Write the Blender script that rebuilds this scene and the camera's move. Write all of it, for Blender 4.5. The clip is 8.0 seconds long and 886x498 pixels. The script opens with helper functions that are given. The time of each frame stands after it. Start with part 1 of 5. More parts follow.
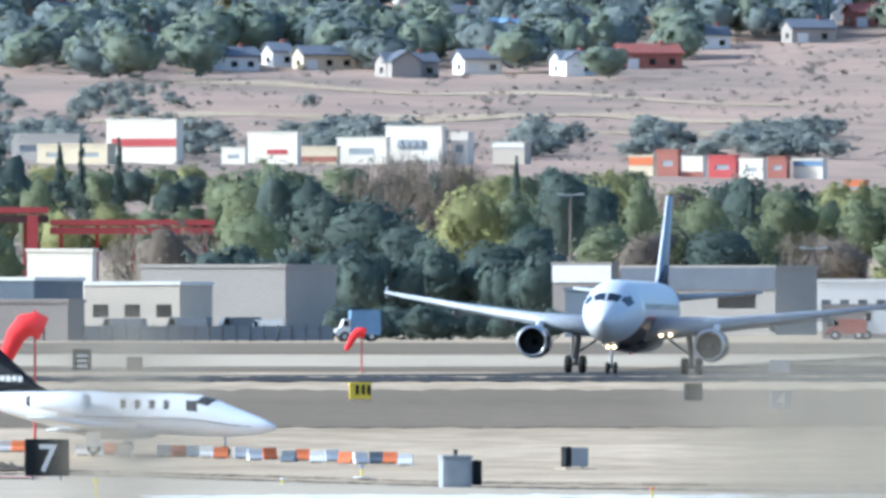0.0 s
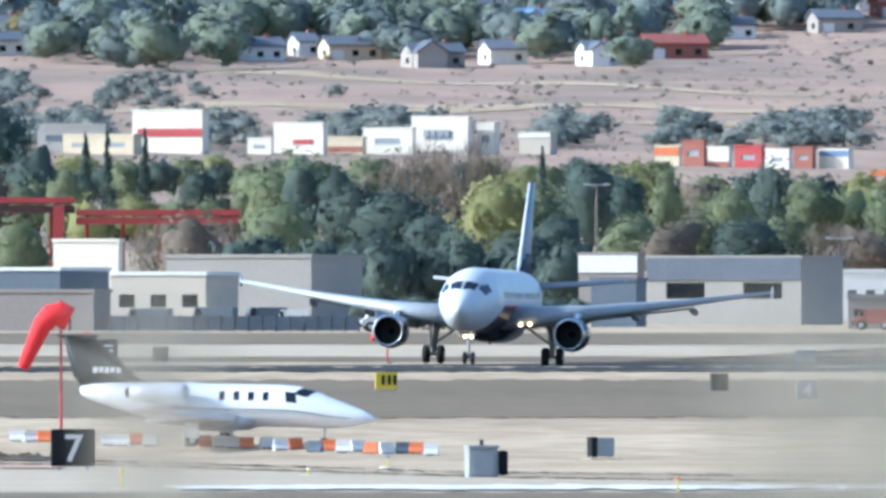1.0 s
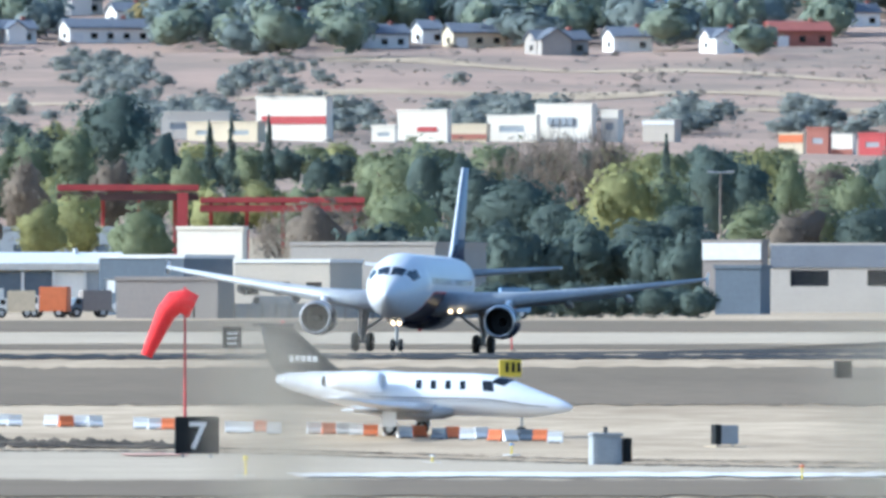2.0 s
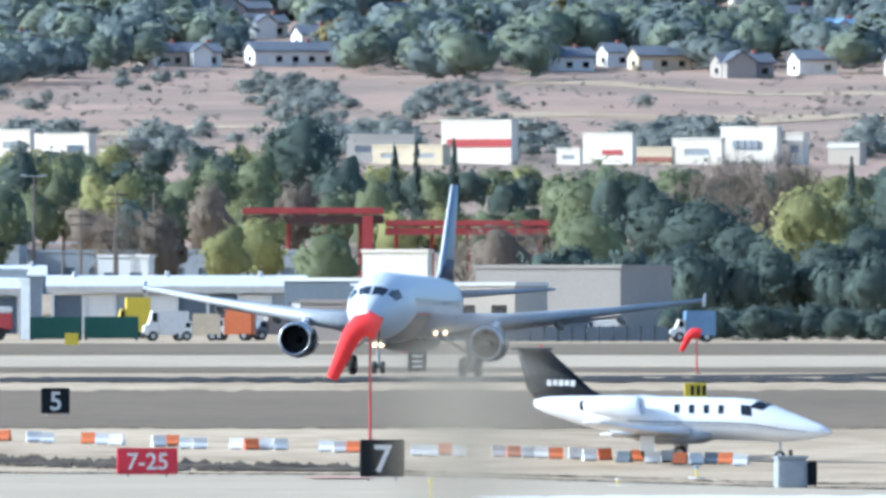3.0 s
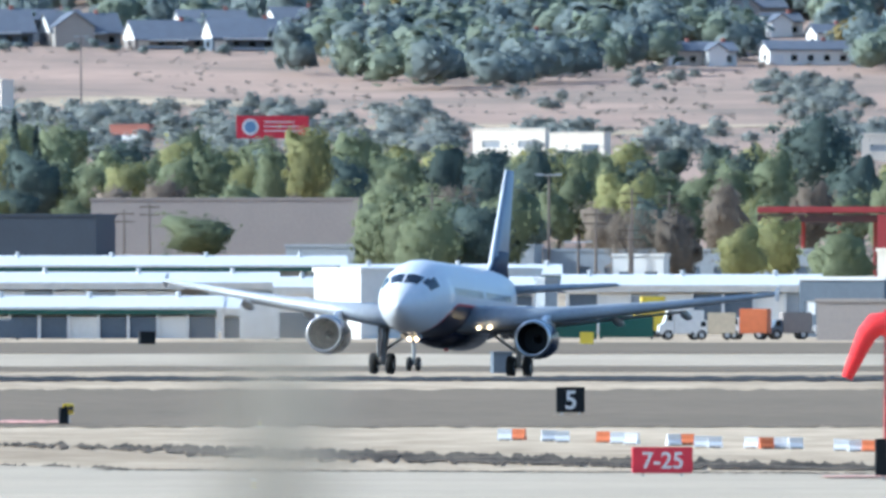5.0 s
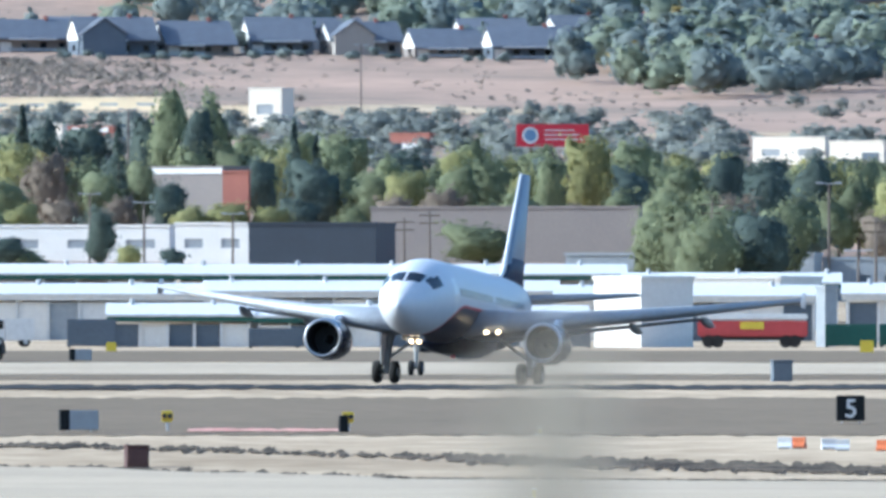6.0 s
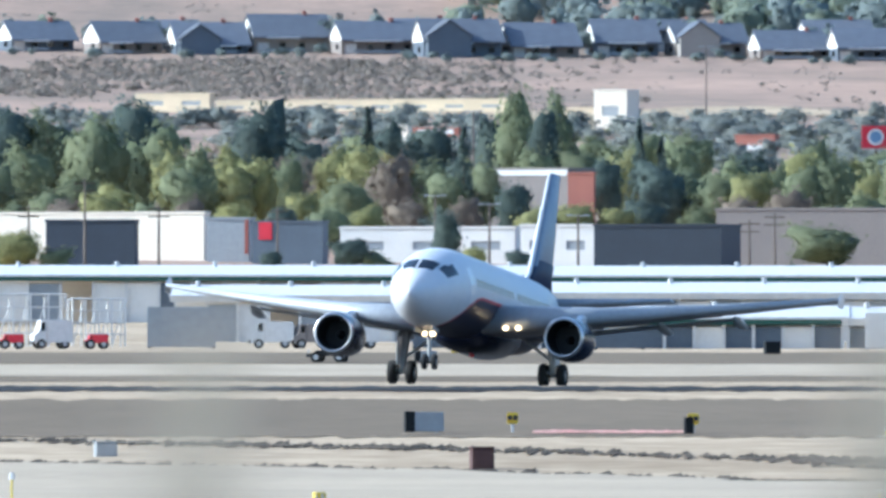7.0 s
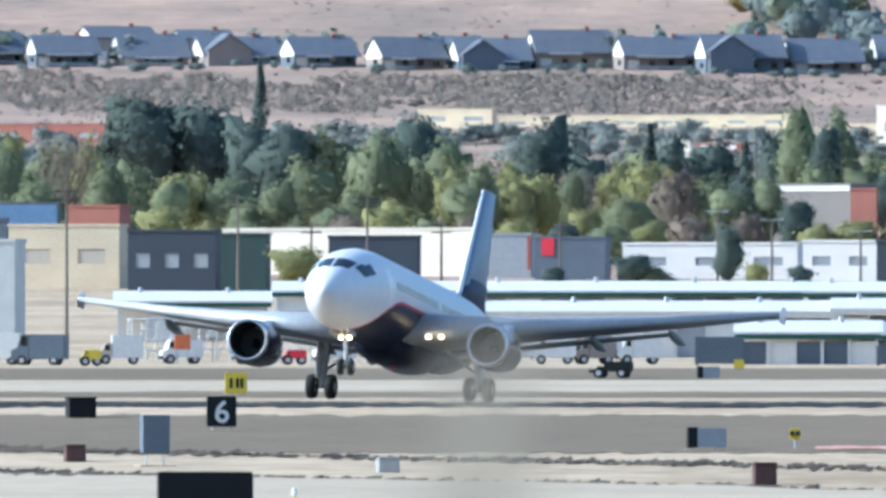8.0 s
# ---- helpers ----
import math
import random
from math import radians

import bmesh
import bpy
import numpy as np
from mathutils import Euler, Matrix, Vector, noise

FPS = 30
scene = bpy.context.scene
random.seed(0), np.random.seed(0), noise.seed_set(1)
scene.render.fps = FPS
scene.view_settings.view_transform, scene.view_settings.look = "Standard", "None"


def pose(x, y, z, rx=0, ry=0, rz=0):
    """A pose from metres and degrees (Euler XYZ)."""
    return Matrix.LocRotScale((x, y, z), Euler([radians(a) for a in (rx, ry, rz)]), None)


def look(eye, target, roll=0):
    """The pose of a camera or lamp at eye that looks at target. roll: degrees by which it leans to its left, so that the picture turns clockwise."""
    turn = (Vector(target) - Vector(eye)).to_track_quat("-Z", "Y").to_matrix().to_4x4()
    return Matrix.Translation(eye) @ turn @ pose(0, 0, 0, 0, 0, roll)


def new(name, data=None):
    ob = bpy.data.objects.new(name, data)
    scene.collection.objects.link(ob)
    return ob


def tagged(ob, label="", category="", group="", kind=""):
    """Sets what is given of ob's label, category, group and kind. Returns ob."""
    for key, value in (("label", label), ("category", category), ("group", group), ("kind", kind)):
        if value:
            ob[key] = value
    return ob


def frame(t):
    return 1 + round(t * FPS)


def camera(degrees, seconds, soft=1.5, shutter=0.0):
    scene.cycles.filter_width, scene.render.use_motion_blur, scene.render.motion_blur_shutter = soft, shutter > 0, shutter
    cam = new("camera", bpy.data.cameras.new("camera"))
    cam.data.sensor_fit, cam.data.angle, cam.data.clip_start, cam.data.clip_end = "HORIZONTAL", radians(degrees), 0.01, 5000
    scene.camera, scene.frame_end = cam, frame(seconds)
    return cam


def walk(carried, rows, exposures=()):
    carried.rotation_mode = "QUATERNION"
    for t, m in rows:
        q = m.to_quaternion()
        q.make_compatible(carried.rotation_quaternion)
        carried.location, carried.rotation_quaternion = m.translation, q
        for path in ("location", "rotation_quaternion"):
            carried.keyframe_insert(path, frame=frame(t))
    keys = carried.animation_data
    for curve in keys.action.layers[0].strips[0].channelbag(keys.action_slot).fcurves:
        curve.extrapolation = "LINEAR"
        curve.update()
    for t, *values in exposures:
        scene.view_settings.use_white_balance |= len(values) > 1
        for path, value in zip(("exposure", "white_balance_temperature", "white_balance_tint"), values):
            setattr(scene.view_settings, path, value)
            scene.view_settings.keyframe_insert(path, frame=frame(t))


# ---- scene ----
from math import sin, cos, pi, sqrt, atan2

# Bearings u and elevations v are counted in steps of 1/F radian; u = -750 looks along +y, v = 620 is level with the eye.
F, EYE = 34547.0, 4.75
cam = camera(2.6, 8.0, soft=3.2)
cam.data.dof.use_dof = True
cam.data.dof.focus_distance, cam.data.dof.aperture_fstop = 1050.0, 5.6
SWING = [
    (0.0, 0, 0), (0.1, 7, 2), (0.2, 4, -25), (0.3, -43, -79), (0.4, -66, -66), (0.5, -72, -30), (0.6, -61, -14),
    (0.7, -27, -7), (0.8, -5, -11), (0.9, 15, -9), (1.0, 46, -17.5), (1.2, 85, -30), (2.3, 355, -40), (2.5, 421, -25),
    (2.7, 494, -15), (3.0, 593, 1), (3.2, 673, 9), (3.5, 826, 19), (3.7, 912, 24), (4.0, 1024, 17), (4.2, 1145, 8),
    (5.3, 1654, -1), (5.5, 1773, 6), (5.7, 1866, 14), (6.0, 2000, 14), (6.2, 2091, 15), (6.5, 2268, 10),
    (6.7, 2445, 6), (7.0, 2611, 17), (7.2, 2721, 25), (7.5, 2859, 36), (7.6, 2898, 38), (7.7, 2967, 38),
    (7.8, 3018, 43), (7.9, 3044, 43), (8.0, 3111, 45),
]
walk(cam, [(t, pose(0, 0, EYE, 90 + math.degrees((179 + b) / F), 0, -math.degrees((1534 - a) / F))) for t, a, b in SWING],
     exposures=[(0.0, 0.92, 4890, 2), (8.0, 0.92, 4890, 2)])

# ---- world and sun ----
SUN = Vector((-0.88, -0.02, 0.46)).normalized()
world = bpy.data.worlds.new("sky")
scene.world = world
world.use_nodes = True
wn = world.node_tree
sky = wn.nodes.new("ShaderNodeTexSky")
sky.sky_type, sky.sun_disc = "NISHITA", False
sky.sun_elevation, sky.sun_rotation = math.asin(SUN.z), atan2(SUN.x, SUN.y)
sky.dust_density = 2.9
wn.nodes["Background"].inputs["Strength"].default_value = 0.138
wn.links.new(sky.outputs[0], wn.nodes["Background"].inputs["Color"])
sun = new("sun", bpy.data.lights.new("sun", "SUN"))
sun.data.energy, sun.data.angle, sun.data.color = 3.2, radians(0.55), (1.0, 0.92, 0.80)
sun.matrix_basis = look(SUN * 300, (0, 0, 0))


# ---- materials ----
def mat(name, colour, rough=0.7, metal=0.0, second=None, scale=1.0, fine=8.0, bump=0.0, vary=0.0, emit=0.0, coat=0.0, spread=0.5, leaf=False, patch=None, shine=0.5):
    """A surface with two scales of variation, at sizes in metres (1 / scale, 1 / (scale * fine))."""
    m = bpy.data.materials.new(name)
    m.use_nodes = True
    nt, b = m.node_tree, m.node_tree.nodes["Principled BSDF"]
    b.inputs["Roughness"].default_value, b.inputs["Metallic"].default_value = rough, metal
    b.inputs["Coat Weight"].default_value = coat
    b.inputs["Specular IOR Level"].default_value = shine
    tc = nt.nodes.new("ShaderNodeTexCoord")
    n1, n2 = nt.nodes.new("ShaderNodeTexNoise"), nt.nodes.new("ShaderNodeTexNoise")
    for n, k in ((n1, scale), (n2, scale * fine)):
        n.inputs["Scale"].default_value, n.inputs["Detail"].default_value = k, 4.0
        nt.links.new(tc.outputs["Object"], n.inputs["Vector"])
    second = second or tuple(c * 0.78 for c in colour)
    add = nt.nodes.new("ShaderNodeMath")
    add.operation = "ADD"
    half = nt.nodes.new("ShaderNodeMath")
    half.operation, half.inputs[1].default_value = "MULTIPLY", 0.5
    nt.links.new(n1.outputs[0], add.inputs[0])
    nt.links.new(n2.outputs[0], add.inputs[1])
    nt.links.new(add.outputs[0], half.inputs[0])
    ramp = nt.nodes.new("ShaderNodeValToRGB")
    ramp.color_ramp.elements[0].position, ramp.color_ramp.elements[1].position = 0.5 - spread / 3, 0.5 + spread / 3
    ramp.color_ramp.elements[0].color, ramp.color_ramp.elements[1].color = (*second, 1), (*colour, 1)
    nt.links.new(half.outputs[0], ramp.inputs[0])
    out = ramp.outputs[0]
    if patch:
        # broad patches of dry brush, drawn out along the slope
        way = nt.nodes.new("ShaderNodeMapping")
        way.inputs["Scale"].default_value = (0.012, 0.006, 0.02)
        nt.links.new(tc.outputs["Object"], way.inputs["Vector"])
        n3 = nt.nodes.new("ShaderNodeTexNoise")
        n3.inputs["Scale"].default_value, n3.inputs["Detail"].default_value, n3.inputs["Roughness"].default_value = 1.0, 8.0, 0.72
        nt.links.new(way.outputs[0], n3.inputs["Vector"])
        amount = nt.nodes.new("ShaderNodeMapRange")
        amount.inputs["From Min"].default_value, amount.inputs["From Max"].default_value = 0.44, 0.62
        amount.inputs["To Max"].default_value = 0.7
        nt.links.new(n3.outputs[0], amount.inputs["Value"])
        blend = nt.nodes.new("ShaderNodeMix")
        blend.data_type = "RGBA"
        nt.links.new(amount.outputs[0], blend.inputs["Factor"])
        nt.links.new(out, blend.inputs["A"])
        blend.inputs["B"].default_value = (*patch, 1)
        out = blend.outputs["Result"]
    if vary:
        info = nt.nodes.new("ShaderNodeObjectInfo")
        geo = nt.nodes.new("ShaderNodeNewGeometry")
        mix = nt.nodes.new("ShaderNodeMath")
        mix.operation = "ADD"
        nt.links.new(info.outputs["Random"], mix.inputs[0])
        nt.links.new(geo.outputs["Random Per Island"], mix.inputs[1])
        rng = nt.nodes.new("ShaderNodeMapRange")
        rng.inputs["From Max"].default_value = 2.0
        rng.inputs["To Min"].default_value, rng.inputs["To Max"].default_value = 1 - vary, 1 + vary
        nt.links.new(mix.outputs[0], rng.inputs["Value"])
        hsv = nt.nodes.new("ShaderNodeHueSaturation")
        nt.links.new(rng.outputs[0], hsv.inputs["Value"])
        nt.links.new(out, hsv.inputs["Color"])
        out = hsv.outputs[0]
    nt.links.new(out, b.inputs["Base Color"])
    if bump:
        bp = nt.nodes.new("ShaderNodeBump")
        bp.inputs["Strength"].default_value, bp.inputs["Distance"].default_value = bump, 0.1
        nt.links.new(n2.outputs[0], bp.inputs["Height"])
        nt.links.new(bp.outputs[0], b.inputs["Normal"])
    if leaf:
        thin, both = nt.nodes.new("ShaderNodeBsdfTranslucent"), nt.nodes.new("ShaderNodeMixShader")
        both.inputs[0].default_value = 0.5
        nt.links.new(out, thin.inputs["Color"])
        nt.links.new(b.outputs[0], both.inputs[1])
        nt.links.new(thin.outputs[0], both.inputs[2])
        nt.links.new(both.outputs[0], nt.nodes["Material Output"].inputs["Surface"])
    if emit:
        b.inputs["Emission Color"].default_value, b.inputs["Emission Strength"].default_value = (*colour, 1), emit
    return m


M = {
    "dirt": mat("dry_dirt", (0.57, 0.445, 0.305), 0.95, second=(0.32, 0.24, 0.157), scale=0.03, fine=14, bump=0.3, spread=0.45, shine=0.06),
    "hill": mat("dry_hillside", (0.47, 0.325, 0.24), 0.95, second=(0.31, 0.222, 0.172), scale=0.010, fine=11, bump=0.3, patch=(0.205, 0.17, 0.135), shine=0.06),
    "asphalt": mat("runway_asphalt", (0.07, 0.065, 0.063), 0.9, second=(0.035, 0.033, 0.033), scale=0.05, fine=20, shine=0.06),
    "taxi": mat("worn_taxiway_asphalt", (0.22, 0.171, 0.119), 0.9, second=(0.165, 0.129, 0.090), scale=0.04, fine=18, shine=0.06),
    "shoulder": mat("scrubby_shoulder", (0.025, 0.02, 0.016), 0.95, second=(0.16, 0.125, 0.09), scale=0.35, fine=7, spread=0.22, shine=0.06),
    "concrete": mat("pale_concrete", (0.51, 0.418, 0.305), 0.9, second=(0.39, 0.316, 0.228), scale=0.05, fine=15, shine=0.06),
    "line": mat("white_pavement_paint", (0.8, 0.78, 0.74), 0.8, second=(0.62, 0.59, 0.55), scale=0.2, fine=6, shine=0.06),
    "redline": mat("faded_red_pavement_paint", (0.58, 0.27, 0.235), 0.9, second=(0.60, 0.40, 0.31), scale=0.8, fine=5, spread=0.3, shine=0.06),
    "white": mat("white_aircraft_paint", (0.76, 0.77, 0.79), 0.32, second=(0.70, 0.71, 0.74), scale=0.3, coat=0.4),
    "navy": mat("navy_aircraft_paint", (0.012, 0.018, 0.045), 0.25, second=(0.009, 0.013, 0.034), scale=0.4, coat=0.4),
    "finnavy": mat("matt_navy_tail_paint", (0.02, 0.03, 0.07), 0.6, scale=0.5, shine=0.3),
    # colour of the dark sheds, and of the shade on the blank hall
    "darkshed": mat("dark_navy_steel_and_shade", (0.032, 0.042, 0.062), 0.6, scale=0.4),
    "finblack": mat("black_tail_paint", (0.008, 0.009, 0.013), 0.55, scale=0.5, shine=0.3),
    "grey": mat("grey_wing_paint", (0.38, 0.40, 0.43), 0.38, scale=0.5),
    "steel": mat("brushed_steel", (0.62, 0.62, 0.64), 0.28, 0.9, scale=1.5),
    "dark": mat("dark_metal", (0.03, 0.03, 0.034), 0.5, 0.4, scale=2),
    "rubber": mat("black_tyre_rubber", (0.022, 0.021, 0.02), 0.85, scale=3),
    "glass": mat("dark_window_glass", (0.012, 0.014, 0.018), 0.08, scale=2),
    "lamp": mat("lit_landing_light", (1.0, 0.66, 0.32), 0.3, emit=4.5),
    "black": mat("black_sign_panel", (0.012, 0.014, 0.016), 0.7, scale=2, shine=0.2),
    "plain": mat("white_sign_paint", (0.74, 0.73, 0.71), 0.6, scale=2),
    "red": mat("red_sign_panel", (0.62, 0.025, 0.05), 0.5, scale=1.5),
    "yellow": mat("yellow_sign_panel", (0.72, 0.55, 0.04), 0.5, scale=1.5),
    "orange": mat("safety_orange_plastic", (0.62, 0.17, 0.055), 0.6, scale=2),
    "sock": mat("red_orange_windsock_cloth", (0.72, 0.022, 0.025), 0.8, scale=1.2, bump=0.2),
    "box": mat("grey_painted_steel_box", (0.34, 0.36, 0.38), 0.5, scale=2),
    "rust": mat("dark_rusty_steel", (0.09, 0.045, 0.04), 0.8, scale=2),
    "tan": mat("tan_stucco", (0.50, 0.44, 0.36), 0.9, second=(0.43, 0.38, 0.32), scale=0.25, fine=12),
    "stone": mat("grey_block_wall", (0.36, 0.325, 0.29), 0.9, second=(0.31, 0.28, 0.25), scale=0.2, fine=14),
    "taupe": mat("taupe_concrete_wall", (0.27, 0.235, 0.21), 0.9, second=(0.23, 0.2, 0.185), scale=0.2, fine=14),
    "cream": mat("cream_stucco", (0.68, 0.57, 0.40), 0.9, scale=0.25, fine=12),
    "whitewall": mat("white_stucco", (0.80, 0.77, 0.72), 0.85, second=(0.70, 0.67, 0.62), scale=0.25, fine=12),
    "brick": mat("red_brick_wall", (0.36, 0.14, 0.10), 0.9, second=(0.27, 0.11, 0.085), scale=0.3, fine=20),
    "roof": mat("slate_shingle_roof", (0.145, 0.158, 0.19), 0.9, second=(0.108, 0.118, 0.143), scale=0.4, fine=12, vary=0.25),
    "redroof": mat("red_metal_roof", (0.45, 0.06, 0.06), 0.6, scale=0.4),
    # tail colour darkened to hold the shade on the fin's visible side
    "tailshade": mat("shaded_blue_grey_tail", (0.17, 0.21, 0.29), 0.4, scale=0.5),
    # near black, so the shade inside the engines is in the colour
    "inlet": mat("black_inlet_shade", (0.008, 0.008, 0.01), 0.6, scale=2),
    "rustroof": mat("rust_red_tile_roof", (0.33, 0.10, 0.075), 0.85, scale=0.5),
    "buff": mat("pale_buff_stucco", (0.76, 0.69, 0.58), 0.9, second=(0.68, 0.61, 0.51), scale=0.25, fine=12),
    "flat": mat("pale_flat_roofing", (0.62, 0.61, 0.60), 0.8, scale=0.2),
    "slate": mat("slate_blue_steel", (0.11, 0.135, 0.17), 0.6, scale=0.4),
    "blue": mat("pale_blue_painted_steel", (0.17, 0.28, 0.44), 0.5, scale=0.4),
    "green": mat("dark_green_container", (0.02, 0.10, 0.075), 0.6, scale=0.5),
    "pole": mat("weathered_pole", (0.16, 0.13, 0.11), 0.8, scale=1),
    "galv": mat("galvanised_steel", (0.5, 0.51, 0.52), 0.5, 0.5, scale=1),
    "bark": mat("tree_bark", (0.10, 0.075, 0.055), 0.95, scale=1, bump=0.4),
    "leaf_dark": mat("dark_green_leaves", (0.126, 0.158, 0.13), 0.85, second=(0.096, 0.126, 0.112), scale=0.15, fine=8, vary=0.28, leaf=True),
    "leaf_mid": mat("green_leaves", (0.262, 0.278, 0.15), 0.85, second=(0.195, 0.222, 0.13), scale=0.15, fine=8, vary=0.28, leaf=True),
    "leaf_olive": mat("yellow_green_leaves", (0.37, 0.355, 0.14), 0.85, second=(0.27, 0.27, 0.125), scale=0.15, fine=8, vary=0.28, leaf=True),
    "leaf_gold": mat("golden_autumn_leaves", (0.350, 0.269, 0.100), 0.8, second=(0.225, 0.194, 0.088), scale=0.15, fine=8, vary=0.2, leaf=True),
    "leaf_tan": mat("bare_tan_twigs", (0.29, 0.235, 0.18), 0.85, second=(0.22, 0.18, 0.14), scale=0.15, fine=8, vary=0.2, leaf=True),
    # far leaves: the haze of distance is put into these two paler colours
    "leaf_far": mat("hazed_silver_green_leaves", (0.268, 0.304, 0.285), 0.9, second=(0.19, 0.225, 0.218), scale=0.05, fine=8, vary=0.28, leaf=True),
    "leaf_pale": mat("hazed_green_leaves", (0.285, 0.315, 0.225), 0.9, second=(0.205, 0.24, 0.19), scale=0.05, fine=8, vary=0.25, leaf=True),
    "leaf_brush": mat("pale_grey_brush", (0.29, 0.3, 0.268), 0.9, second=(0.215, 0.235, 0.222), scale=0.05, fine=8, vary=0.25, leaf=True),
    "darkgreen": mat("dark_green_painted_steel", (0.016, 0.042, 0.040), 0.6, scale=0.4),
    "straw": mat("dry_straw_stalks", (0.42, 0.38, 0.31), 0.85, second=(0.33, 0.29, 0.23), scale=8, fine=6),
    "scrub": mat("grey_green_scrub", (0.37, 0.325, 0.28), 0.95, second=(0.29, 0.26, 0.228), scale=0.05, fine=8, vary=0.15, leaf=True, shine=0.06),
}


# ---- making things ----
def mesh(name, bm, material, smooth=False):
    me = bpy.data.meshes.new(name)
    bmesh.ops.recalc_face_normals(bm, faces=bm.faces)
    bm.to_mesh(me)
    bm.free()
    for m in (material if isinstance(material, (list, tuple)) else [material]):
        me.materials.append(m)
    if smooth:
        me.polygons.foreach_set("use_smooth", [True] * len(me.polygons))
    return me


def part(name, bm, material, parent=None, label="", smooth=False):
    ob = new(name, bm if isinstance(bm, bpy.types.Mesh) else mesh(name, bm, material, smooth))
    ob.parent = parent
    if label:
        tagged(ob, label)
    return ob


def thing(name, label, category, group="", kind="", at=None):
    ob = tagged(new(name), label, category, group, kind)
    ob.empty_display_size = 0.3
    if at is not None:
        ob.matrix_basis = at
    return ob


def box(x0, x1, y0, y1, z0, z1, bm=None, bevel=0.0):
    own = bm is None
    bm = bm or bmesh.new()
    r = bmesh.ops.create_cube(bm, size=1, matrix=Matrix.LocRotScale(((x0 + x1) / 2, (y0 + y1) / 2, (z0 + z1) / 2), None, (x1 - x0, y1 - y0, z1 - z0)))
    if bevel and own:
        bmesh.ops.bevel(bm, geom=bm.edges[:], offset=bevel, segments=2, affect="EDGES")
    return bm


def rod(p, q, r, r2=None, n=10, bm=None):
    bm = bm or bmesh.new()
    p, q = Vector(p), Vector(q)
    m = Matrix.Translation((p + q) / 2) @ (q - p).to_track_quat("Z", "Y").to_matrix().to_4x4()
    bmesh.ops.create_cone(bm, cap_ends=True, segments=n, radius1=r, radius2=r if r2 is None else r2, depth=(q - p).length, matrix=m)
    return bm


def loft(rings, bm=None, closed=True, caps=True):
    """A skin over rings of points."""
    bm = bm or bmesh.new()
    vs = [[bm.verts.new(p) for p in ring] for ring in rings]
    n = len(rings[0])
    for a, b in zip(vs, vs[1:]):
        for i in range(n if closed else n - 1):
            bm.faces.new((a[i], a[(i + 1) % n], b[(i + 1) % n], b[i]))
    if caps and closed:
        bm.faces.new(vs[0][::-1])
        bm.faces.new(vs[-1])
    return bm


def wing(sections, n=9):
    """A wing through sections (leading x, chord, y, z, thickness), its span along y."""
    rings = []
    for x, c, y, z, t in sections:
        up = [(x - c * (0.5 - 0.5 * cos(pi * i / n)), y, z + t * c * 2.6 * sqrt(max(0.0, i / n)) * (1 - i / n)) for i in range(n + 1)]
        dn = [(px, y, z - (pz - z) * 0.6) for px, y, pz in up[1:-1][::-1]]
        rings.append(up + dn)
    return loft(rings)


def fin(sections, n=8):
    """An upright fin through sections (leading x, chord, z, half thickness)."""
    rings = []
    for x, c, z, t in sections:
        side = [(x - c * i / n, t * 2.4 * sqrt(i / n) * (1 - i / n), z) for i in range(n + 1)]
        rings.append(side + [(px, -py, z) for px, py, z in side[1:-1][::-1]])
    return loft(rings)


def wheel(r, w, parent, place):
    """A wheel with a rounded tyre and a rim, its axle along y."""
    prof = [(0.55 * r, -0.5 * w), (0.85 * r, -0.5 * w), (0.97 * r, -0.36 * w), (r, -0.1 * w), (r, 0.1 * w), (0.97 * r, 0.36 * w), (0.85 * r, 0.5 * w), (0.55 * r, 0.5 * w)]
    n = 20
    rings = [[(a * cos(2 * pi * i / n), b, a * sin(2 * pi * i / n)) for i in range(n)] for a, b in prof]
    hub = new("wheel", mesh("wheel_hub", rod((0, -0.42 * w, 0), (0, 0.42 * w, 0), 0.2 * r), M["steel"]))
    hub.parent, hub.location = parent, place
    part("tyre", loft(rings, caps=False), M["rubber"], hub, "black rubber aircraft tyre", True)
    part("rim", rod((0, -0.38 * w, 0), (0, 0.38 * w, 0), 0.56 * r, n=16), M["galv"], hub)
    return hub


def height(y):
    """The lie of the land along the view."""
    pts = ((-400, 3.0), (80, 3.0), (150, 0.0), (770, 0.0), (895, 3.55), (1000, 3.3), (1262, 3.1), (1340, 3.15), (1500, 5.2), (1750, 6.4), (2200, 13.0), (3140, 35.0), (3838, 52.0), (4318, 67.0), (4500, 78.0), (4960, 122.0))
    for (a, za), (b, zb) in zip(pts, pts[1:]):
        if y <= b:
            return za + (zb - za) * (max(y, a) - a) / (b - a)
    return pts[-1][1]


def land(x, y):
    """The ground's height with its swells beyond the airfield."""
    if y < 1700:
        return height(y)
    return height(y) + 1.6 * min(1.0, (y - 1700) / 1500) * noise.fractal((x * 0.006, y * 0.004, 0.0), 1.0, 2.0, 4)


def at(u, d):
    """The place on the ground in the bearing u at the distance d."""
    a = (u + 750) / F
    return Vector((d * sin(a), d * cos(a), land(d * sin(a), d * cos(a))))


def reach(u, v):
    """The distance at which the rising ground beyond the airfield shows at the elevation v."""
    near, far = 1500.0, 4950.0
    for _ in range(30):
        mid = (near + far) / 2
        if 620 - (at(u, mid).z - EYE) * F / mid > v:
            near = mid
        else:
            far = mid
    return near


def size(steps, d):
    return steps * d / F


def level(v, d):
    """The height at which the elevation v lies at the distance d."""
    return EYE + (620 - v) * d / F


def close(v):
    """The distance at which the near airfield shows at the elevation v."""
    near, far = 480.0, 900.0
    for _ in range(30):
        mid = (near + far) / 2
        if 620 - (height(mid) - EYE) * F / mid > v:
            near = mid
        else:
            far = mid
    return near


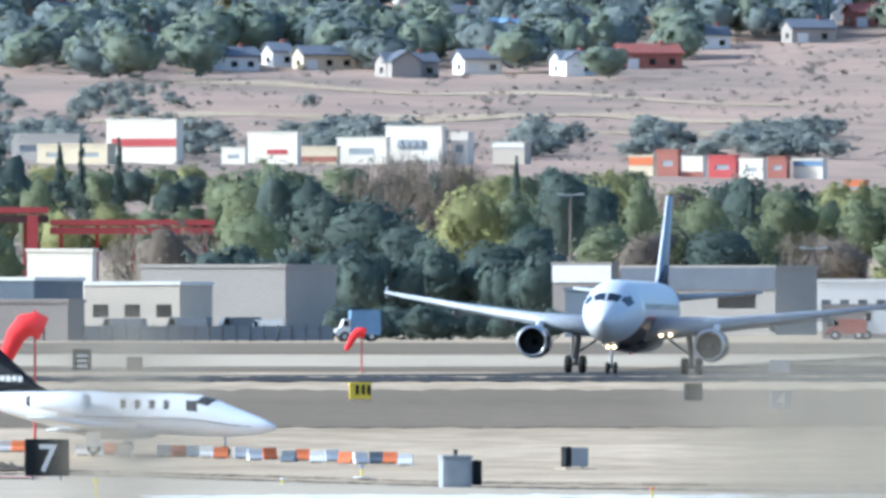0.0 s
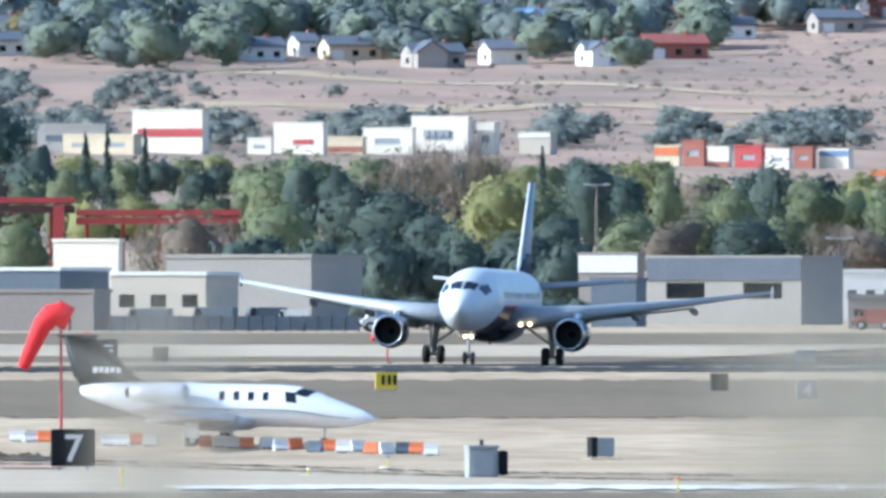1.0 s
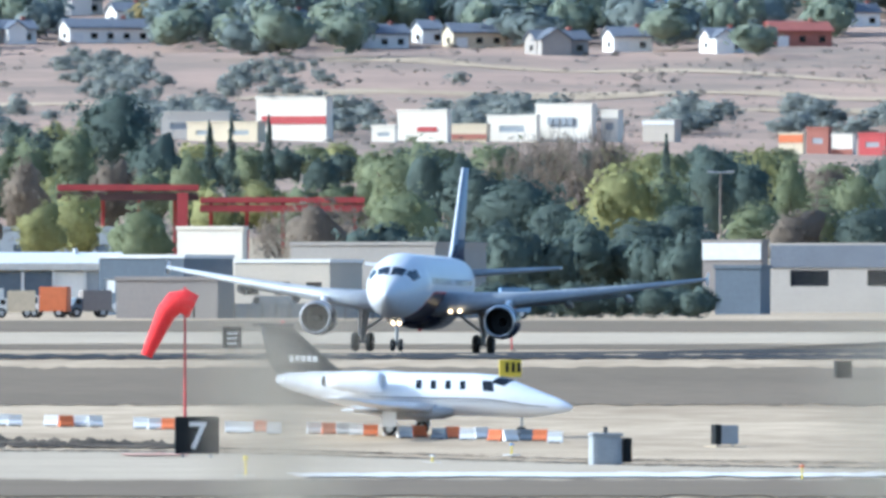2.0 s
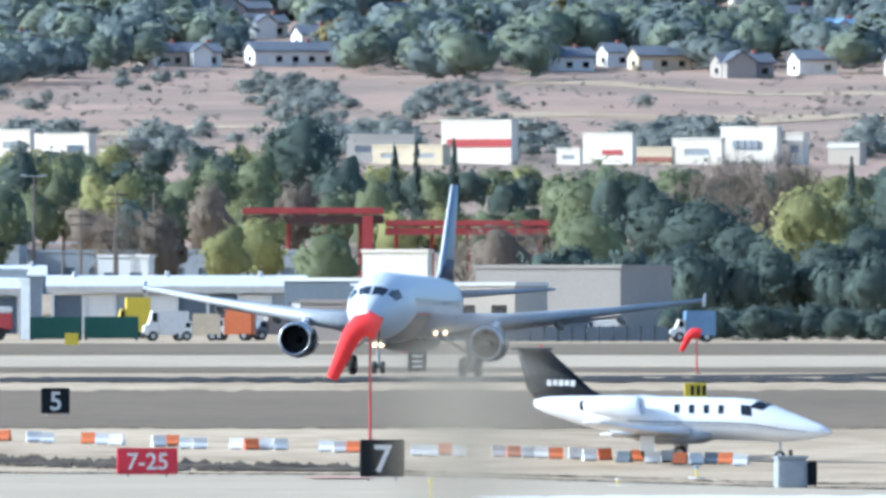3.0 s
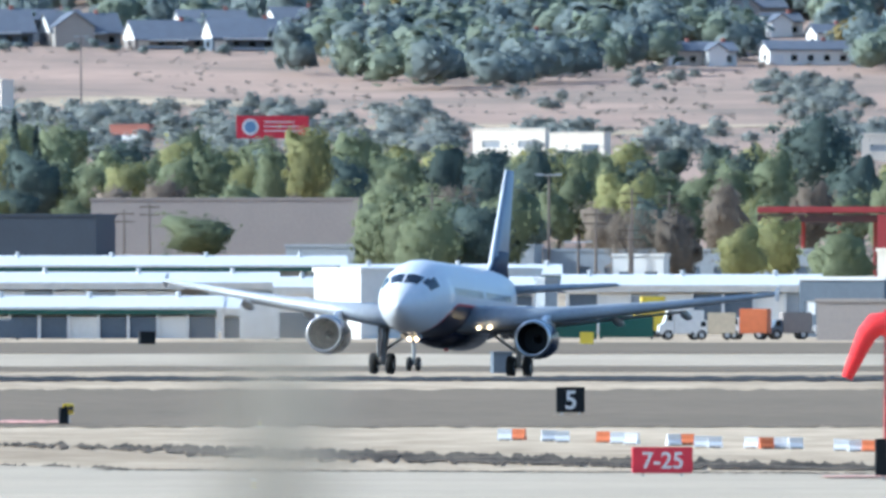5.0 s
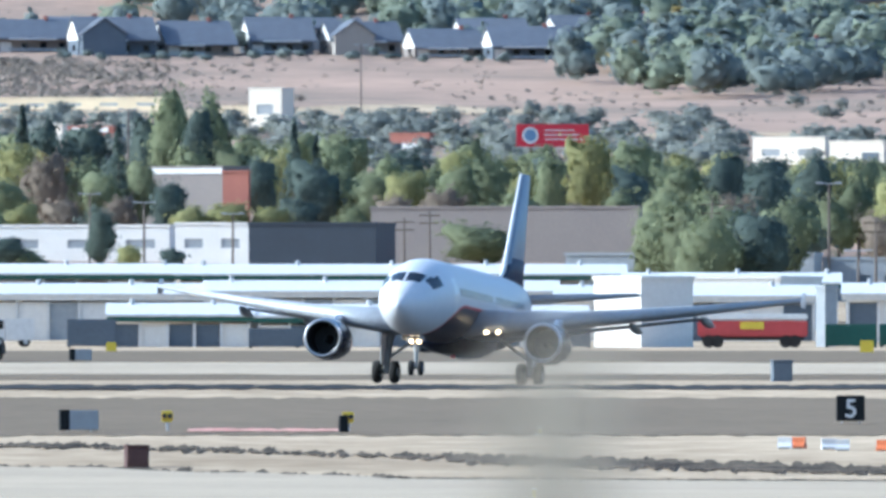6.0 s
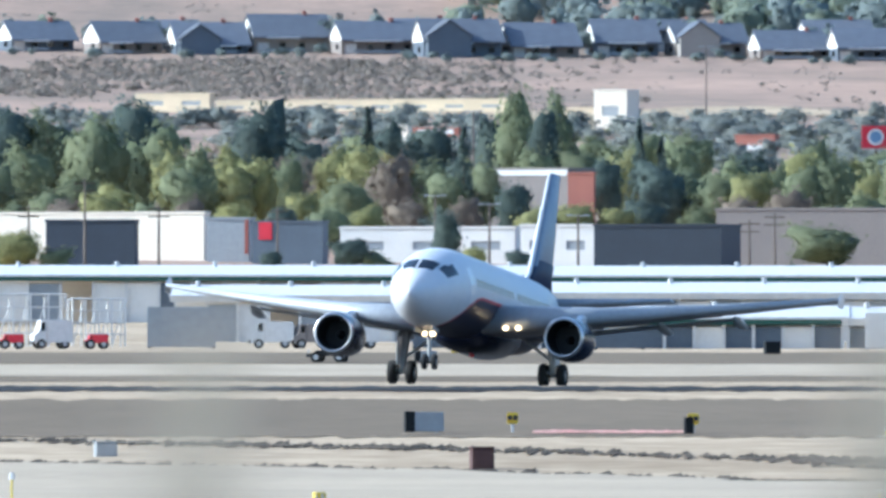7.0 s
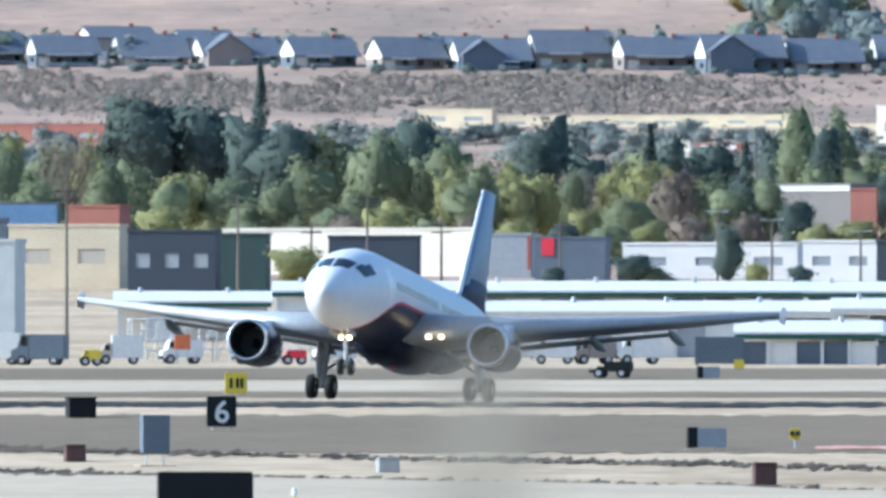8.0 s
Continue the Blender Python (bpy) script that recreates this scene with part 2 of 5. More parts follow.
def spot(u, d, turn=0.0, z=None):
    p = at(u, d)
    return pose(p.x, p.y, p.z if z is None else z, 0, 0, turn - math.degrees((u + 750) / F))


# ---- the land ----
def grid_sheet(xs, ys, lift):
    bm = bmesh.new()
    rows = []
    for y in ys:
        row = []
        for x in xs:
            z = land(x, y) + lift
            row.append(bm.verts.new((x, y, z)))
        rows.append(row)
    for a, b in zip(rows, rows[1:]):
        for i in range(len(xs) - 1):
            bm.faces.new((a[i], a[i + 1], b[i + 1], b[i]))
    return bm


xs = [-2500, -900] + [-400 + 10 * i for i in range(81)] + [900, 2500]
ys = [-2500, -400] + [40 * i for i in range(-9, 19)] + [770 + 13 * i for i in range(11)] + [920 + 20 * i for i in range(30)] + [1520 + 25 * i for i in range(138)]
ground_bm = grid_sheet(xs, ys, 0.0)
ground = tagged(new("ground", mesh("ground", ground_bm, [M["dirt"], M["hill"]])), "dry tan dirt airfield rising to brown hills", "ground", kind="structure")
for p in ground.data.polygons:
    p.material_index = 1 if p.center.y > 2300 else 0
    p.use_smooth = True


def strip(name, near, far, material, label, x0=-110, x1=110, n=110, ragged=1.0, lift=0.03, seed=0.0, grain=1.1):
    """A band of paving across the view between two lines y = near(x) and y = far(x), with worn edges."""
    bm = bmesh.new()
    rows = []
    for i in range(n + 1):
        x = x0 + (x1 - x0) * i / n
        a = near(x) + ragged * noise.fractal((x * grain + seed, 3.1, 0), 0.6, 2.2, 5) * 2
        b = max(a + 0.2, far(x) + ragged * noise.fractal((x * grain + seed, 9.7, 0), 0.6, 2.2, 5) * 2)
        rows.append([bm.verts.new((x, a + (b - a) * k / 6, height(a + (b - a) * k / 6) + lift)) for k in range(7)])
    for r, q in zip(rows, rows[1:]):
        for k in range(6):
            bm.faces.new((r[k], q[k], q[k + 1], r[k + 1]))
    return tagged(new(name, mesh(name, bm, material)), label, "pavement", kind="structure")


def line(p, q):
    return lambda x: p[1] + (q[1] - p[1]) * (x - p[0]) / (q[0] - p[0])


def flat(y):
    return lambda x: y


# the runway lies along the airliner's roll
RUN_A, RUN_B = at(1075, 1262), at(-2400, 905)
run_dir = (RUN_B - RUN_A).normalized()
run_side = Vector((-run_dir.y, run_dir.x, 0))
bm = bmesh.new()
verts = []
for i in range(60):
    c = RUN_A + run_dir * (-420 + 26 * i)
    if c.y < 888:
        break
    l, r = c + run_side * 22, c - run_side * 22
    verts.append([bm.verts.new((p.x, p.y, height(p.y) + 0.03)) for p in (l, c, r)])
for a, b in zip(verts, verts[1:]):
    for k in range(2):
        bm.faces.new((a[k], a[k + 1], b[k + 1], b[k]))
tagged(new("runway", mesh("runway", bm, M["asphalt"])), "dark rubber-streaked asphalt runway", "runway", kind="structure")
strip("taxiway", flat(822), flat(874), M["taxi"], "worn grey-brown asphalt taxiway", n=700, ragged=1.3, seed=4)
strip("pavement", flat(1440), flat(1520), M["taxi"], "worn grey asphalt apron before the hangars", -260, 260, ragged=2, seed=9)
strip("pavement_far", flat(1345), flat(1372), M["taxi"], "grey asphalt service road", -260, 260, ragged=2, seed=12)
strip("pavement_pale", flat(1374), flat(1436), M["concrete"], "pale concrete strip beyond the runway", -260, 260, ragged=3, seed=15)
strip("runway_edge", flat(886.5), flat(893), M["asphalt"], "dark ragged strip along the near side of the runway", -110, 110, 900, 1.1, 0.04, 21)
SHOULDER = ((-70, 838), (-59.6, 831), (-39, 816), (-24, 808), (-5.7, 790), (8.5, 779), (18, 771), (31, 700), (60, 640))


def low(x):
    """The line of the scrubby strip, east to west."""
    for (p, v), (q, w) in zip(SHOULDER, SHOULDER[1:]):
        if x <= q:
            return v + (w - v) * (x - p) / (q - p)
    return SHOULDER[-1][1]


strip("shoulder", lambda x: low(x) - (7 if -10 < x < 20 else 3.5) - 2 * noise.noise((x * 0.08, 1, 2)), lambda x: low(x) + (4 if -10 < x < 20 else 1.2) + 1.2 * noise.noise((x * 0.1, 4, 2)), M["shoulder"], "dark scrubby strip of dirt and dead grass", -70, 60, 1500, 2.6, 0.05, 2, 3.2)
strip("concrete", flat(600), lambda x: low(x) - 26, M["concrete"], "pale worn concrete taxiway", -90, 75, 110, 0.8, 0.03, 6)
strip("shoulder_near", lambda x: low(x) - 32, lambda x: low(x) - 26, M["shoulder"], "thin dark line of weeds along the concrete", -90, 75, 1500, 2.4, 0.05, 7, 3.0)
strip("shoulder_front", flat(545), flat(604), M["taxi"], "grey asphalt edge of the near taxiway", -90, 75, 300, 3.0, 0.05, 8)
strip("paint_line", flat(612), flat(628), M["line"], "worn white painted line on concrete", 18, 75, 200, 3.0, 0.09, 3)
strip("paint_mark", flat(826), flat(829.5), M["redline"], "faded red painted line on dirt", -22, -15.5, 120, 0.7, 0.07, 3)
strip("paint_mark_near", flat(716), flat(724), M["redline"], "faded red painted mark on concrete", 14.6, 17.0, 10, 0.2, 0.09, 3)


# ---- the airliner ----
BODY = [(16.15, 3.40, 0.04), (16.05, 3.41, 0.24), (15.8, 3.43, 0.52), (15.3, 3.47, 0.86), (14.6, 3.54, 1.18), (13.8, 3.63, 1.45), (12.8, 3.75, 1.69), (11.7, 3.85, 1.86), (10.4, 3.95, 1.96), (9, 4.0, 1.98),
        (6, 4.0, 1.98), (3, 4.0, 1.98), (0, 4.0, 1.98), (-3, 4.0, 1.98), (-6, 4.0, 1.98), (-8, 4.08, 1.90), (-10, 4.27, 1.70), (-12, 4.52, 1.40), (-14, 4.80, 1.02), (-16, 5.05, 0.62), (-17.6, 5.22, 0.25)]


def skin(sections, x, angle, out=0.0):
    """A point of a round body at x; the angle runs from the top to the left side."""
    for a, b in zip(sections, sections[1:]):
        if b[0] <= x <= a[0]:
            k = (a[0] - x) / (a[0] - b[0])
            z, r = a[1] + (b[1] - a[1]) * k, a[2] + (b[2] - a[2]) * k + out
            return (x, r * sin(radians(angle)), z + r * 1.045 * cos(radians(angle)))


def body(sections, n=40):
    return loft([[(x, r * sin(2 * pi * i / n), z + r * 1.045 * cos(2 * pi * i / n)) for i in range(n)] for x, z, r in sections])


def pane(sections, x0, x1, a0, a1, slope=0.0, out=0.02, n=4):
    """A pane that follows the body, with rounded thickness."""
    bm = bmesh.new()
    rows = []
    for lay in (out, -0.03):
        rows.append([[bm.verts.new(skin(sections, x0 + (x1 - x0) * i / n + slope * j / n, a0 + (a1 - a0) * j / n, lay)) for j in range(n + 1)] for i in range(n + 1)])
    for i in range(n):
        for j in range(n):
            for r in rows:
                bm.faces.new((r[i][j], r[i + 1][j], r[i + 1][j + 1], r[i][j + 1]))
    for i in range(n):
        for j in (0, n):
            bm.faces.new((rows[0][i][j], rows[0][i + 1][j], rows[1][i + 1][j], rows[1][i][j]))
            bm.faces.new((rows[0][j][i], rows[0][j][i + 1], rows[1][j][i + 1], rows[1][j][i]))
    return bm


def livery():
    """White above, navy belly behind the nose with a red edge."""
    m = mat("white_and_navy_livery", (0.64, 0.65, 0.68), 0.42, second=(0.58, 0.59, 0.62), scale=0.3, coat=0.08)
    nt = m.node_tree
    b = nt.nodes["Principled BSDF"]
    old = b.inputs["Base Color"].links[0].from_socket
    tc, sep = nt.nodes.new("ShaderNodeTexCoord"), nt.nodes.new("ShaderNodeSeparateXYZ")
    nt.links.new(tc.outputs["Object"], sep.inputs[0])

    def calc(op, a, c):
        n = nt.nodes.new("ShaderNodeMath")
        n.operation = op
        for i, s in enumerate((a, c)):
            if isinstance(s, float):
                n.inputs[i].default_value = s
            else:
                nt.links.new(s, n.inputs[i])
        return n.outputs[0]
    # the edge drops towards the nose
    ahead = calc("MAXIMUM", calc("SUBTRACT", sep.outputs["X"], 8.2), 0.0)
    edge = calc("SUBTRACT", 3.62, calc("MULTIPLY", calc("MULTIPLY", ahead, ahead), 0.10))
    for up, colour in ((0.13, (0.45, 0.02, 0.03, 1)), (0.0, (0.011, 0.016, 0.040, 1))):
        mix = nt.nodes.new("ShaderNodeMix")
        mix.data_type = "RGBA"
        nt.links.new(calc("LESS_THAN", sep.outputs["Z"], calc("ADD", edge, up)), mix.inputs["Factor"])
        nt.links.new(old, mix.inputs["A"])
        mix.inputs["B"].default_value = colour
        old = mix.outputs["Result"]
    nt.links.new(old, b.inputs["Base Color"])
    return m


def airliner():
    plane = thing("airliner", "white twin-engine jet airliner with navy belly rolling on a runway", "airplane")
    fus = part("fuselage", body(BODY), livery(), plane, "white fuselage with navy belly and red stripe", True)
    for side in (1, -1):
        for x0, x1, a0, a1, sl in ((13.8, 14.82, 3, 36, -0.36), (13.15, 13.95, 41, 65, -0.25), (12.45, 13.02, 46, 65, 0.0)):
            part("cockpit_window", pane(BODY, x0, x1, a0 * side, a1 * side, sl), M["glass"], fus)
        for i in range(28):
            x = 9.3 - 0.62 * i
            if abs(x - 0.6) > 0.5:
                part("cabin_window", pane(BODY, x, x + 0.25, 74 * side, 84 * side, 0, 0.012, 1), M["glass"], fus)
        for x in (10.2, -8.9):
            part("cabin_door", pane(BODY, x, x + 0.8, 58 * side, 108 * side, 0, 0.02, 4), M["white"], fus)
        w = part("wing", wing([(5.2, 7.6, 1.2 * side, 2.75, 0.13), (2.3, 4.9, 6.4 * side, 3.35, 0.11), (-1.4, 3.0, 12.0 * side, 4.15, 0.1), (-4.6, 1.5, 17.0 * side, 4.95, 0.09)]), M["grey"], plane, "light grey swept wing", True)
        part("wingtip_fence", fin([(-4.7, 1.3, 4.6, 0.03), (-4.6, 1.6, 4.95, 0.05), (-5.3, 0.8, 5.4, 0.02)]), M["white"], w).location = (0, 17.02 * side, 0)
        part("flap", wing([(-2.2, 1.7, 2.0 * side, 2.45, 0.08), (-2.4, 1.4, 6.3 * side, 3.05, 0.08), (-3.9, 1.0, 12.0 * side, 3.85, 0.08)]), M["grey"], w)
        for y in (4.2, 8.6, 12.2):
            z = 2.85 + 0.125 * (y - 4)
            part("flap_fairing", body([(0.4 - 0.25 * y, z, 0.03), (-0.6 - 0.25 * y, z - 0.14, 0.22), (-1.8 - 0.25 * y, z - 0.24, 0.22), (-3.2 - 0.25 * y, z - 0.3, 0.04)], 10), M["grey"], w, "", True).location = (0, y * side, 0)
        if side > 0:
            part("landing_light", rod((4.55, 2.35 * side, 2.56), (4.75, 2.35 * side, 2.54), 0.105, n=14), M["lamp"], w, "lit landing light in the wing root")
            part("landing_light", rod((4.25, 2.9 * side, 2.6), (4.45, 2.9 * side, 2.58), 0.105, n=14), M["lamp"], w, "lit turn-off light in the wing root")
        eng = part("engine", loft([[(x, 5.75 * side + r * sin(2 * pi * i / 32), 1.98 + r * cos(2 * pi * i / 32)) for i in range(32)]
                                   for x, r in ((5.1, 0.78), (6.62, 0.82), (6.95, 0.84), (7.08, 0.90), (7.0, 0.97), (6.5, 1.05), (5.6, 1.09), (4.6, 1.04), (3.6, 0.9), (3.55, 0.75))], caps=False), M["navy"], plane, "navy engine nacelle with a bare metal lip", True)
        part("inlet_lip", loft([[(x, 5.75 * side + r * sin(2 * pi * i / 32), 1.98 + r * cos(2 * pi * i / 32)) for i in range(32)]
                                for x, r in ((6.85, 0.835), (6.98, 0.845), (7.12, 0.90), (7.05, 0.98), (6.86, 1.02), (6.84, 0.99))], caps=False), M["steel"], eng, "polished metal inlet lip", True)
        # duct and fan take the black that paints the inlet's shade
        part("inlet_duct", loft([[(x, 5.75 * side + r * sin(2 * pi * i / 32), 1.98 + r * cos(2 * pi * i / 32)) for i in range(32)] for x, r in ((5.15, 0.765), (6.6, 0.80), (6.88, 0.825))], caps=False), M["inlet"], eng, "inlet duct blackened for the shade inside", True)
        part("fan", rod((5.2, 5.75 * side, 1.98), (5.3, 5.75 * side, 1.98), 0.79, n=32), M["inlet"], eng, "fan face blackened for the shade inside")
        part("spinner", rod((5.3, 5.75 * side, 1.98), (5.8, 5.75 * side, 1.98), 0.24, 0.03, 16), M["dark"], eng)
        part("exhaust_core", rod((3.7, 5.75 * side, 1.98), (2.4, 5.75 * side, 1.98), 0.72, 0.4, 20), M["dark"], eng)
        part("pylon", fin([(5.6, 5.2, 2.7, 0.2), (3.4, 3.4, 3.35, 0.2)]), M["white"], eng).location = (0, 5.75 * side, 0)
        part("tailplane", wing([(-12.6, 3.6, 0.5 * side, 5.0, 0.09), (-15.9, 1.5, 6.2 * side, 5.55, 0.08)]), M["grey"], plane, "grey horizontal tailplane", True)
        g = part("main_gear", rod((0, 3.8 * side, 0.55), (0.05, 3.55 * side, 3.0), 0.15, 0.2, 12), M["galv"], plane, "grey main landing gear leg")
        part("side_brace", rod((0, 3.72 * side, 1.3), (0, 1.9 * side, 2.6), 0.08), M["galv"], g)
        part("axle", rod((0, 3.8 * side - 0.5, 0.58), (0, 3.8 * side + 0.5, 0.58), 0.09), M["dark"], g)
        part("gear_door", box(-0.5, 0.5, -0.03, 0.03, 0.95, 2.6, bevel=0.02), M["white"], g).location = (0, 3.98 * side, 0)
        for k in (-0.46, 0.46):
            wheel(0.585, 0.42, g, (0, 3.8 * side + k, 0.585))
    part("belly_fairing", body([(5.6, 2.35, 0.1), (4.6, 2.42, 0.75), (3, 2.45, 0.98), (-2, 2.45, 1.0), (-3.6, 2.6, 0.75), (-4.8, 2.8, 0.1)], 24), M["navy"], plane, "navy belly fairing", True).scale = (1, 1.75, 1)
    part("beacon", rod((1.5, 0, 1.32), (1.5, 0, 1.48), 0.1, 0.14, 12), M["red"], plane, "red beacon under the belly")
    # fin coloured as if shaded; a white strip paints its sunlit front edge
    f = part("fin", fin([(-9.9, 7.2, 5.6, 0.05), (-11.2, 5.4, 6.4, 0.30), (-15.2, 2.6, 11.76, 0.14)]), M["tailshade"], plane, "tail fin, its blue-grey darkened for shade", True)
    part("fin_base", fin([(-9.85, 7.25, 5.55, 0.06), (-11.15, 5.5, 6.42, 0.315), (-11.9, 5.1, 7.2, 0.30)]), M["finnavy"], f, "dark blue foot of the fin", True)
    part("fin_lit_edge", fin([(-9.6, 1.3, 5.75, 0.05), (-11.05, 0.7, 6.5, 0.12), (-15.08, 0.4, 11.76, 0.07)]), M["white"], f, "white strip for the sunlit leading edge")
    n = part("nose_gear", rod((11.04, 0, 0.4), (11.35, 0, 2.4), 0.09, 0.13, 12), M["galv"], plane, "nose landing gear leg")
    part("drag_brace", rod((11.2, 0, 1.4), (12.6, 0, 2.4), 0.05), M["galv"], n)
    part("axle", rod((11.04, -0.34, 0.38), (11.04, 0.34, 0.38), 0.06), M["dark"], n)
    for side in (1, -1):
        wheel(0.38, 0.23, n, (11.04, 0.25 * side, 0.38))
        part("gear_door", box(11.3, 12.7, -0.02, 0.02, 1.75, 2.2, bevel=0.01), M["grey"], n).location = (0, 0.45 * side, 0)
        part("taxi_light", rod((11.35, 0.2 * side, 1.72), (11.45, 0.2 * side, 1.72), 0.11, n=14), M["lamp"], n, "lit taxi light on the nose gear")
    return plane


# ---- the business jet ----
JET = [(6.45, 1.22, 0.03), (6.3, 1.23, 0.14), (5.9, 1.27, 0.28), (5.3, 1.33, 0.43), (4.6, 1.42, 0.58), (3.9, 1.55, 0.71), (3.2, 1.65, 0.79), (2.4, 1.68, 0.81), (1, 1.68, 0.81), (-1, 1.68, 0.81), (-2.2, 1.72, 0.78), (-3.4, 1.84, 0.66), (-4.6, 1.98, 0.5), (-5.6, 2.1, 0.33), (-6.1, 2.16, 0.16)]


def business_jet():
    jet = thing("business_jet", "small white business jet with a black tail fin taxiing", "airplane")
    fus = part("fuselage", body(JET, 30), M["white"], jet, "glossy white fuselage", True)
    for side in (1, -1):
        for i in range(4):
            part("cabin_window", pane(JET, 2.0 - 0.62 * i - 0.12, 2.0 - 0.62 * i + 0.12, 50 * side, 76 * side, 0.04, 0.015, 3), M["glass"], fus)
        part("cockpit_window", pane(JET, 2.8, 3.25, 46 * side, 78 * side, 0.1, 0.015, 4), M["glass"], fus)
        part("windscreen", pane(JET, 3.45, 4.0, 10 * side, 52 * side, -0.25, 0.015, 4), M["glass"], fus)
        for a, b, ang, m in ((5.4, -2.0, 100, "navy"), (4.6, -3.0, 107, "steel")):
            part("stripe", pane(JET, b, a, ang * side, (ang + 2.6) * side, 0.2, 0.01, 24), M[m], fus)
        w = part("wing", wing([(1.0, 2.6, 0.5 * side, 1.05, 0.1), (-0.2, 1.6, 3.4 * side, 1.22, 0.09), (-0.75, 0.95, 7.1 * side, 1.5, 0.08)]), M["white"], jet, "white straight wing", True)
        eng = part("engine", loft([[(x, 1.32 * side + r * sin(2 * pi * i / 24), 2.12 + r * cos(2 * pi * i / 24)) for i in range(24)]
                                   for x, r in ((-1.3, 0.27), (-1.12, 0.3), (-1.1, 0.34), (-1.3, 0.41), (-2.0, 0.45), (-2.9, 0.38), (-3.5, 0.27), (-3.5, 0.2))], caps=False), M["white"], jet, "white engine nacelle", True)
        part("fan", rod((-1.5, 1.32 * side, 2.12), (-1.45, 1.32 * side, 2.12), 0.32, n=20), M["dark"], eng)
        part("exhaust", rod((-3.2, 1.32 * side, 2.12), (-3.7, 1.32 * side, 2.12), 0.24, 0.2, 16), M["dark"], eng)
        part("pylon", box(-3.0, -1.7, min(0.6 * side, 1.0 * side), max(0.6 * side, 1.0 * side), 2.02, 2.18, bevel=0.04), M["white"], eng)
        part("tailplane", wing([(-5.6, 1.15, 0.05 * side, 4.30, 0.09), (-5.95, 0.7, 1.7 * side, 4.34, 0.08)]), M["finblack"], jet, "black tailplane at the top of the fin", True)
        part("flap", wing([(-1.25, 0.75, 0.9 * side, 0.86, 0.16), (-1.5, 0.6, 3.6 * side, 0.98, 0.15)]), M["white"], w, "lowered white flap", True)
        # added fairing whose grey stands in for shade at the wing root
        part("root_shade", body([(1.6, 1.0, 0.08), (0.8, 0.98, 0.30), (-0.6, 0.98, 0.36), (-2.0, 1.05, 0.22), (-2.7, 1.15, 0.05)], 14), M["grey"], w, "wing root fairing, grey for the shade there", True).location = (0, 0.62 * side, 0)
        g = part("main_gear", rod((-0.6, 2.0 * side, 0.3), (-0.6, 1.9 * side, 1.1), 0.07), M["galv"], jet, "main landing gear leg")
        wheel(0.28, 0.18, g, (-0.6, 2.0 * side, 0.28))
        part("gear_door", box(-0.9, -0.3, -0.02, 0.02, 0.35, 0.95), M["white"], g).location = (0, 2.12 * side, 0)
    f = part("fin", fin([(-2.9, 3.2, 2.35, 0.03), (-3.7, 2.75, 2.75, 0.16), (-5.6, 1.3, 4.35, 0.09)]), M["finblack"], jet, "black swept tail fin", True)
    for side in (1, -1):
        for k in range(5):
            part("registration_bar", box(-5.55 + 0.25 * k, -5.36 + 0.25 * k, -0.01, 0.01, 2.87 + 0.03 * (k % 2), 3.12), M["plain"], f, "white registration bar").location = (0, 0.155 * side, 0)
    n = part("nose_gear", rod((4.3, 0, 0.25), (4.3, 0, 1.0), 0.05), M["galv"], jet, "nose landing gear leg")
    wheel(0.22, 0.14, n, (4.3, 0, 0.22))
    part("beacon", rod((-5.9, 0, 4.4), (-5.9, 0, 4.52), 0.06), M["red"], jet, "red beacon")
    return jet


plane, jet = airliner(), business_jet()


# ---- trees ----
def clumps(kind, seed, lobes, per, leaf):
    """Corners of leaf clumps of a crown one unit high and one wide: arrays of quads."""
    rng = np.random.default_rng(seed)
    if kind == "fir":
        z = 0.06 + 0.92 * rng.random(lobes) ** 1.2
        a = rng.random(lobes) * 2 * pi
        r = 0.40 * (1.03 - z) * rng.random(lobes) ** 0.4
        centre, spread = np.stack([r * np.cos(a), r * np.sin(a), z], 1), np.stack([0.16 * (1.12 - z), 0.16 * (1.12 - z), np.full(lobes, 0.035)], 1)
    else:
        a, h = rng.random(lobes) * 2 * pi, rng.random(lobes)
        z = 0.12 + 0.78 * h
        wide = np.sqrt(np.clip(1 - ((z - 0.5) / 0.52) ** 2, 0.03, 1))
        r = 0.37 * wide * rng.random(lobes) ** 0.45
        centre = np.stack([r * np.cos(a), r * np.sin(a), z], 1)
        k = 0.07 + 0.09 * rng.random(lobes)
        spread = np.stack([k, k, k * 0.75], 1)
    n = lobes * per
    way = rng.normal(size=(n, 3))
    way /= np.linalg.norm(way, axis=1)[:, None]
    p = np.repeat(centre, per, 0) + way * np.repeat(spread, per, 0) * (0.65 + 0.5 * rng.random((n, 1)))
    if kind == "bare":
        p = p[rng.random(n) < 0.75]
        way = rng.normal(size=(len(p), 3)) * (0.35, 0.35, 1.0) + (0, 0, 0.4)
        n = len(p)
    s = leaf * (0.6 + 0.8 * rng.random((n, 1)))
    e = rng.normal(size=(n, 3)) if kind != "bare" else way
    e /= np.linalg.norm(e, axis=1)[:, None]
    f = np.cross(e, rng.normal(size=(n, 3)))
    f /= np.linalg.norm(f, axis=1)[:, None]
    thin = 0.16 if kind == "bare" else 0.8
    long = 1.9 if kind == "bare" else 1.0
    g = np.cross(e, f)
    # the leaves face outwards, away from their clump and the crown's middle
    out = way * 0.8 + (p - (0, 0, 0.42)) * 1.6 + (0, 0, 0.25)
    out /= np.linalg.norm(out, axis=1)[:, None]
    turn = np.where((g * out).sum(1) < 0, -1.0, 1.0)[:, None]
    f, g = f * turn, g * turn
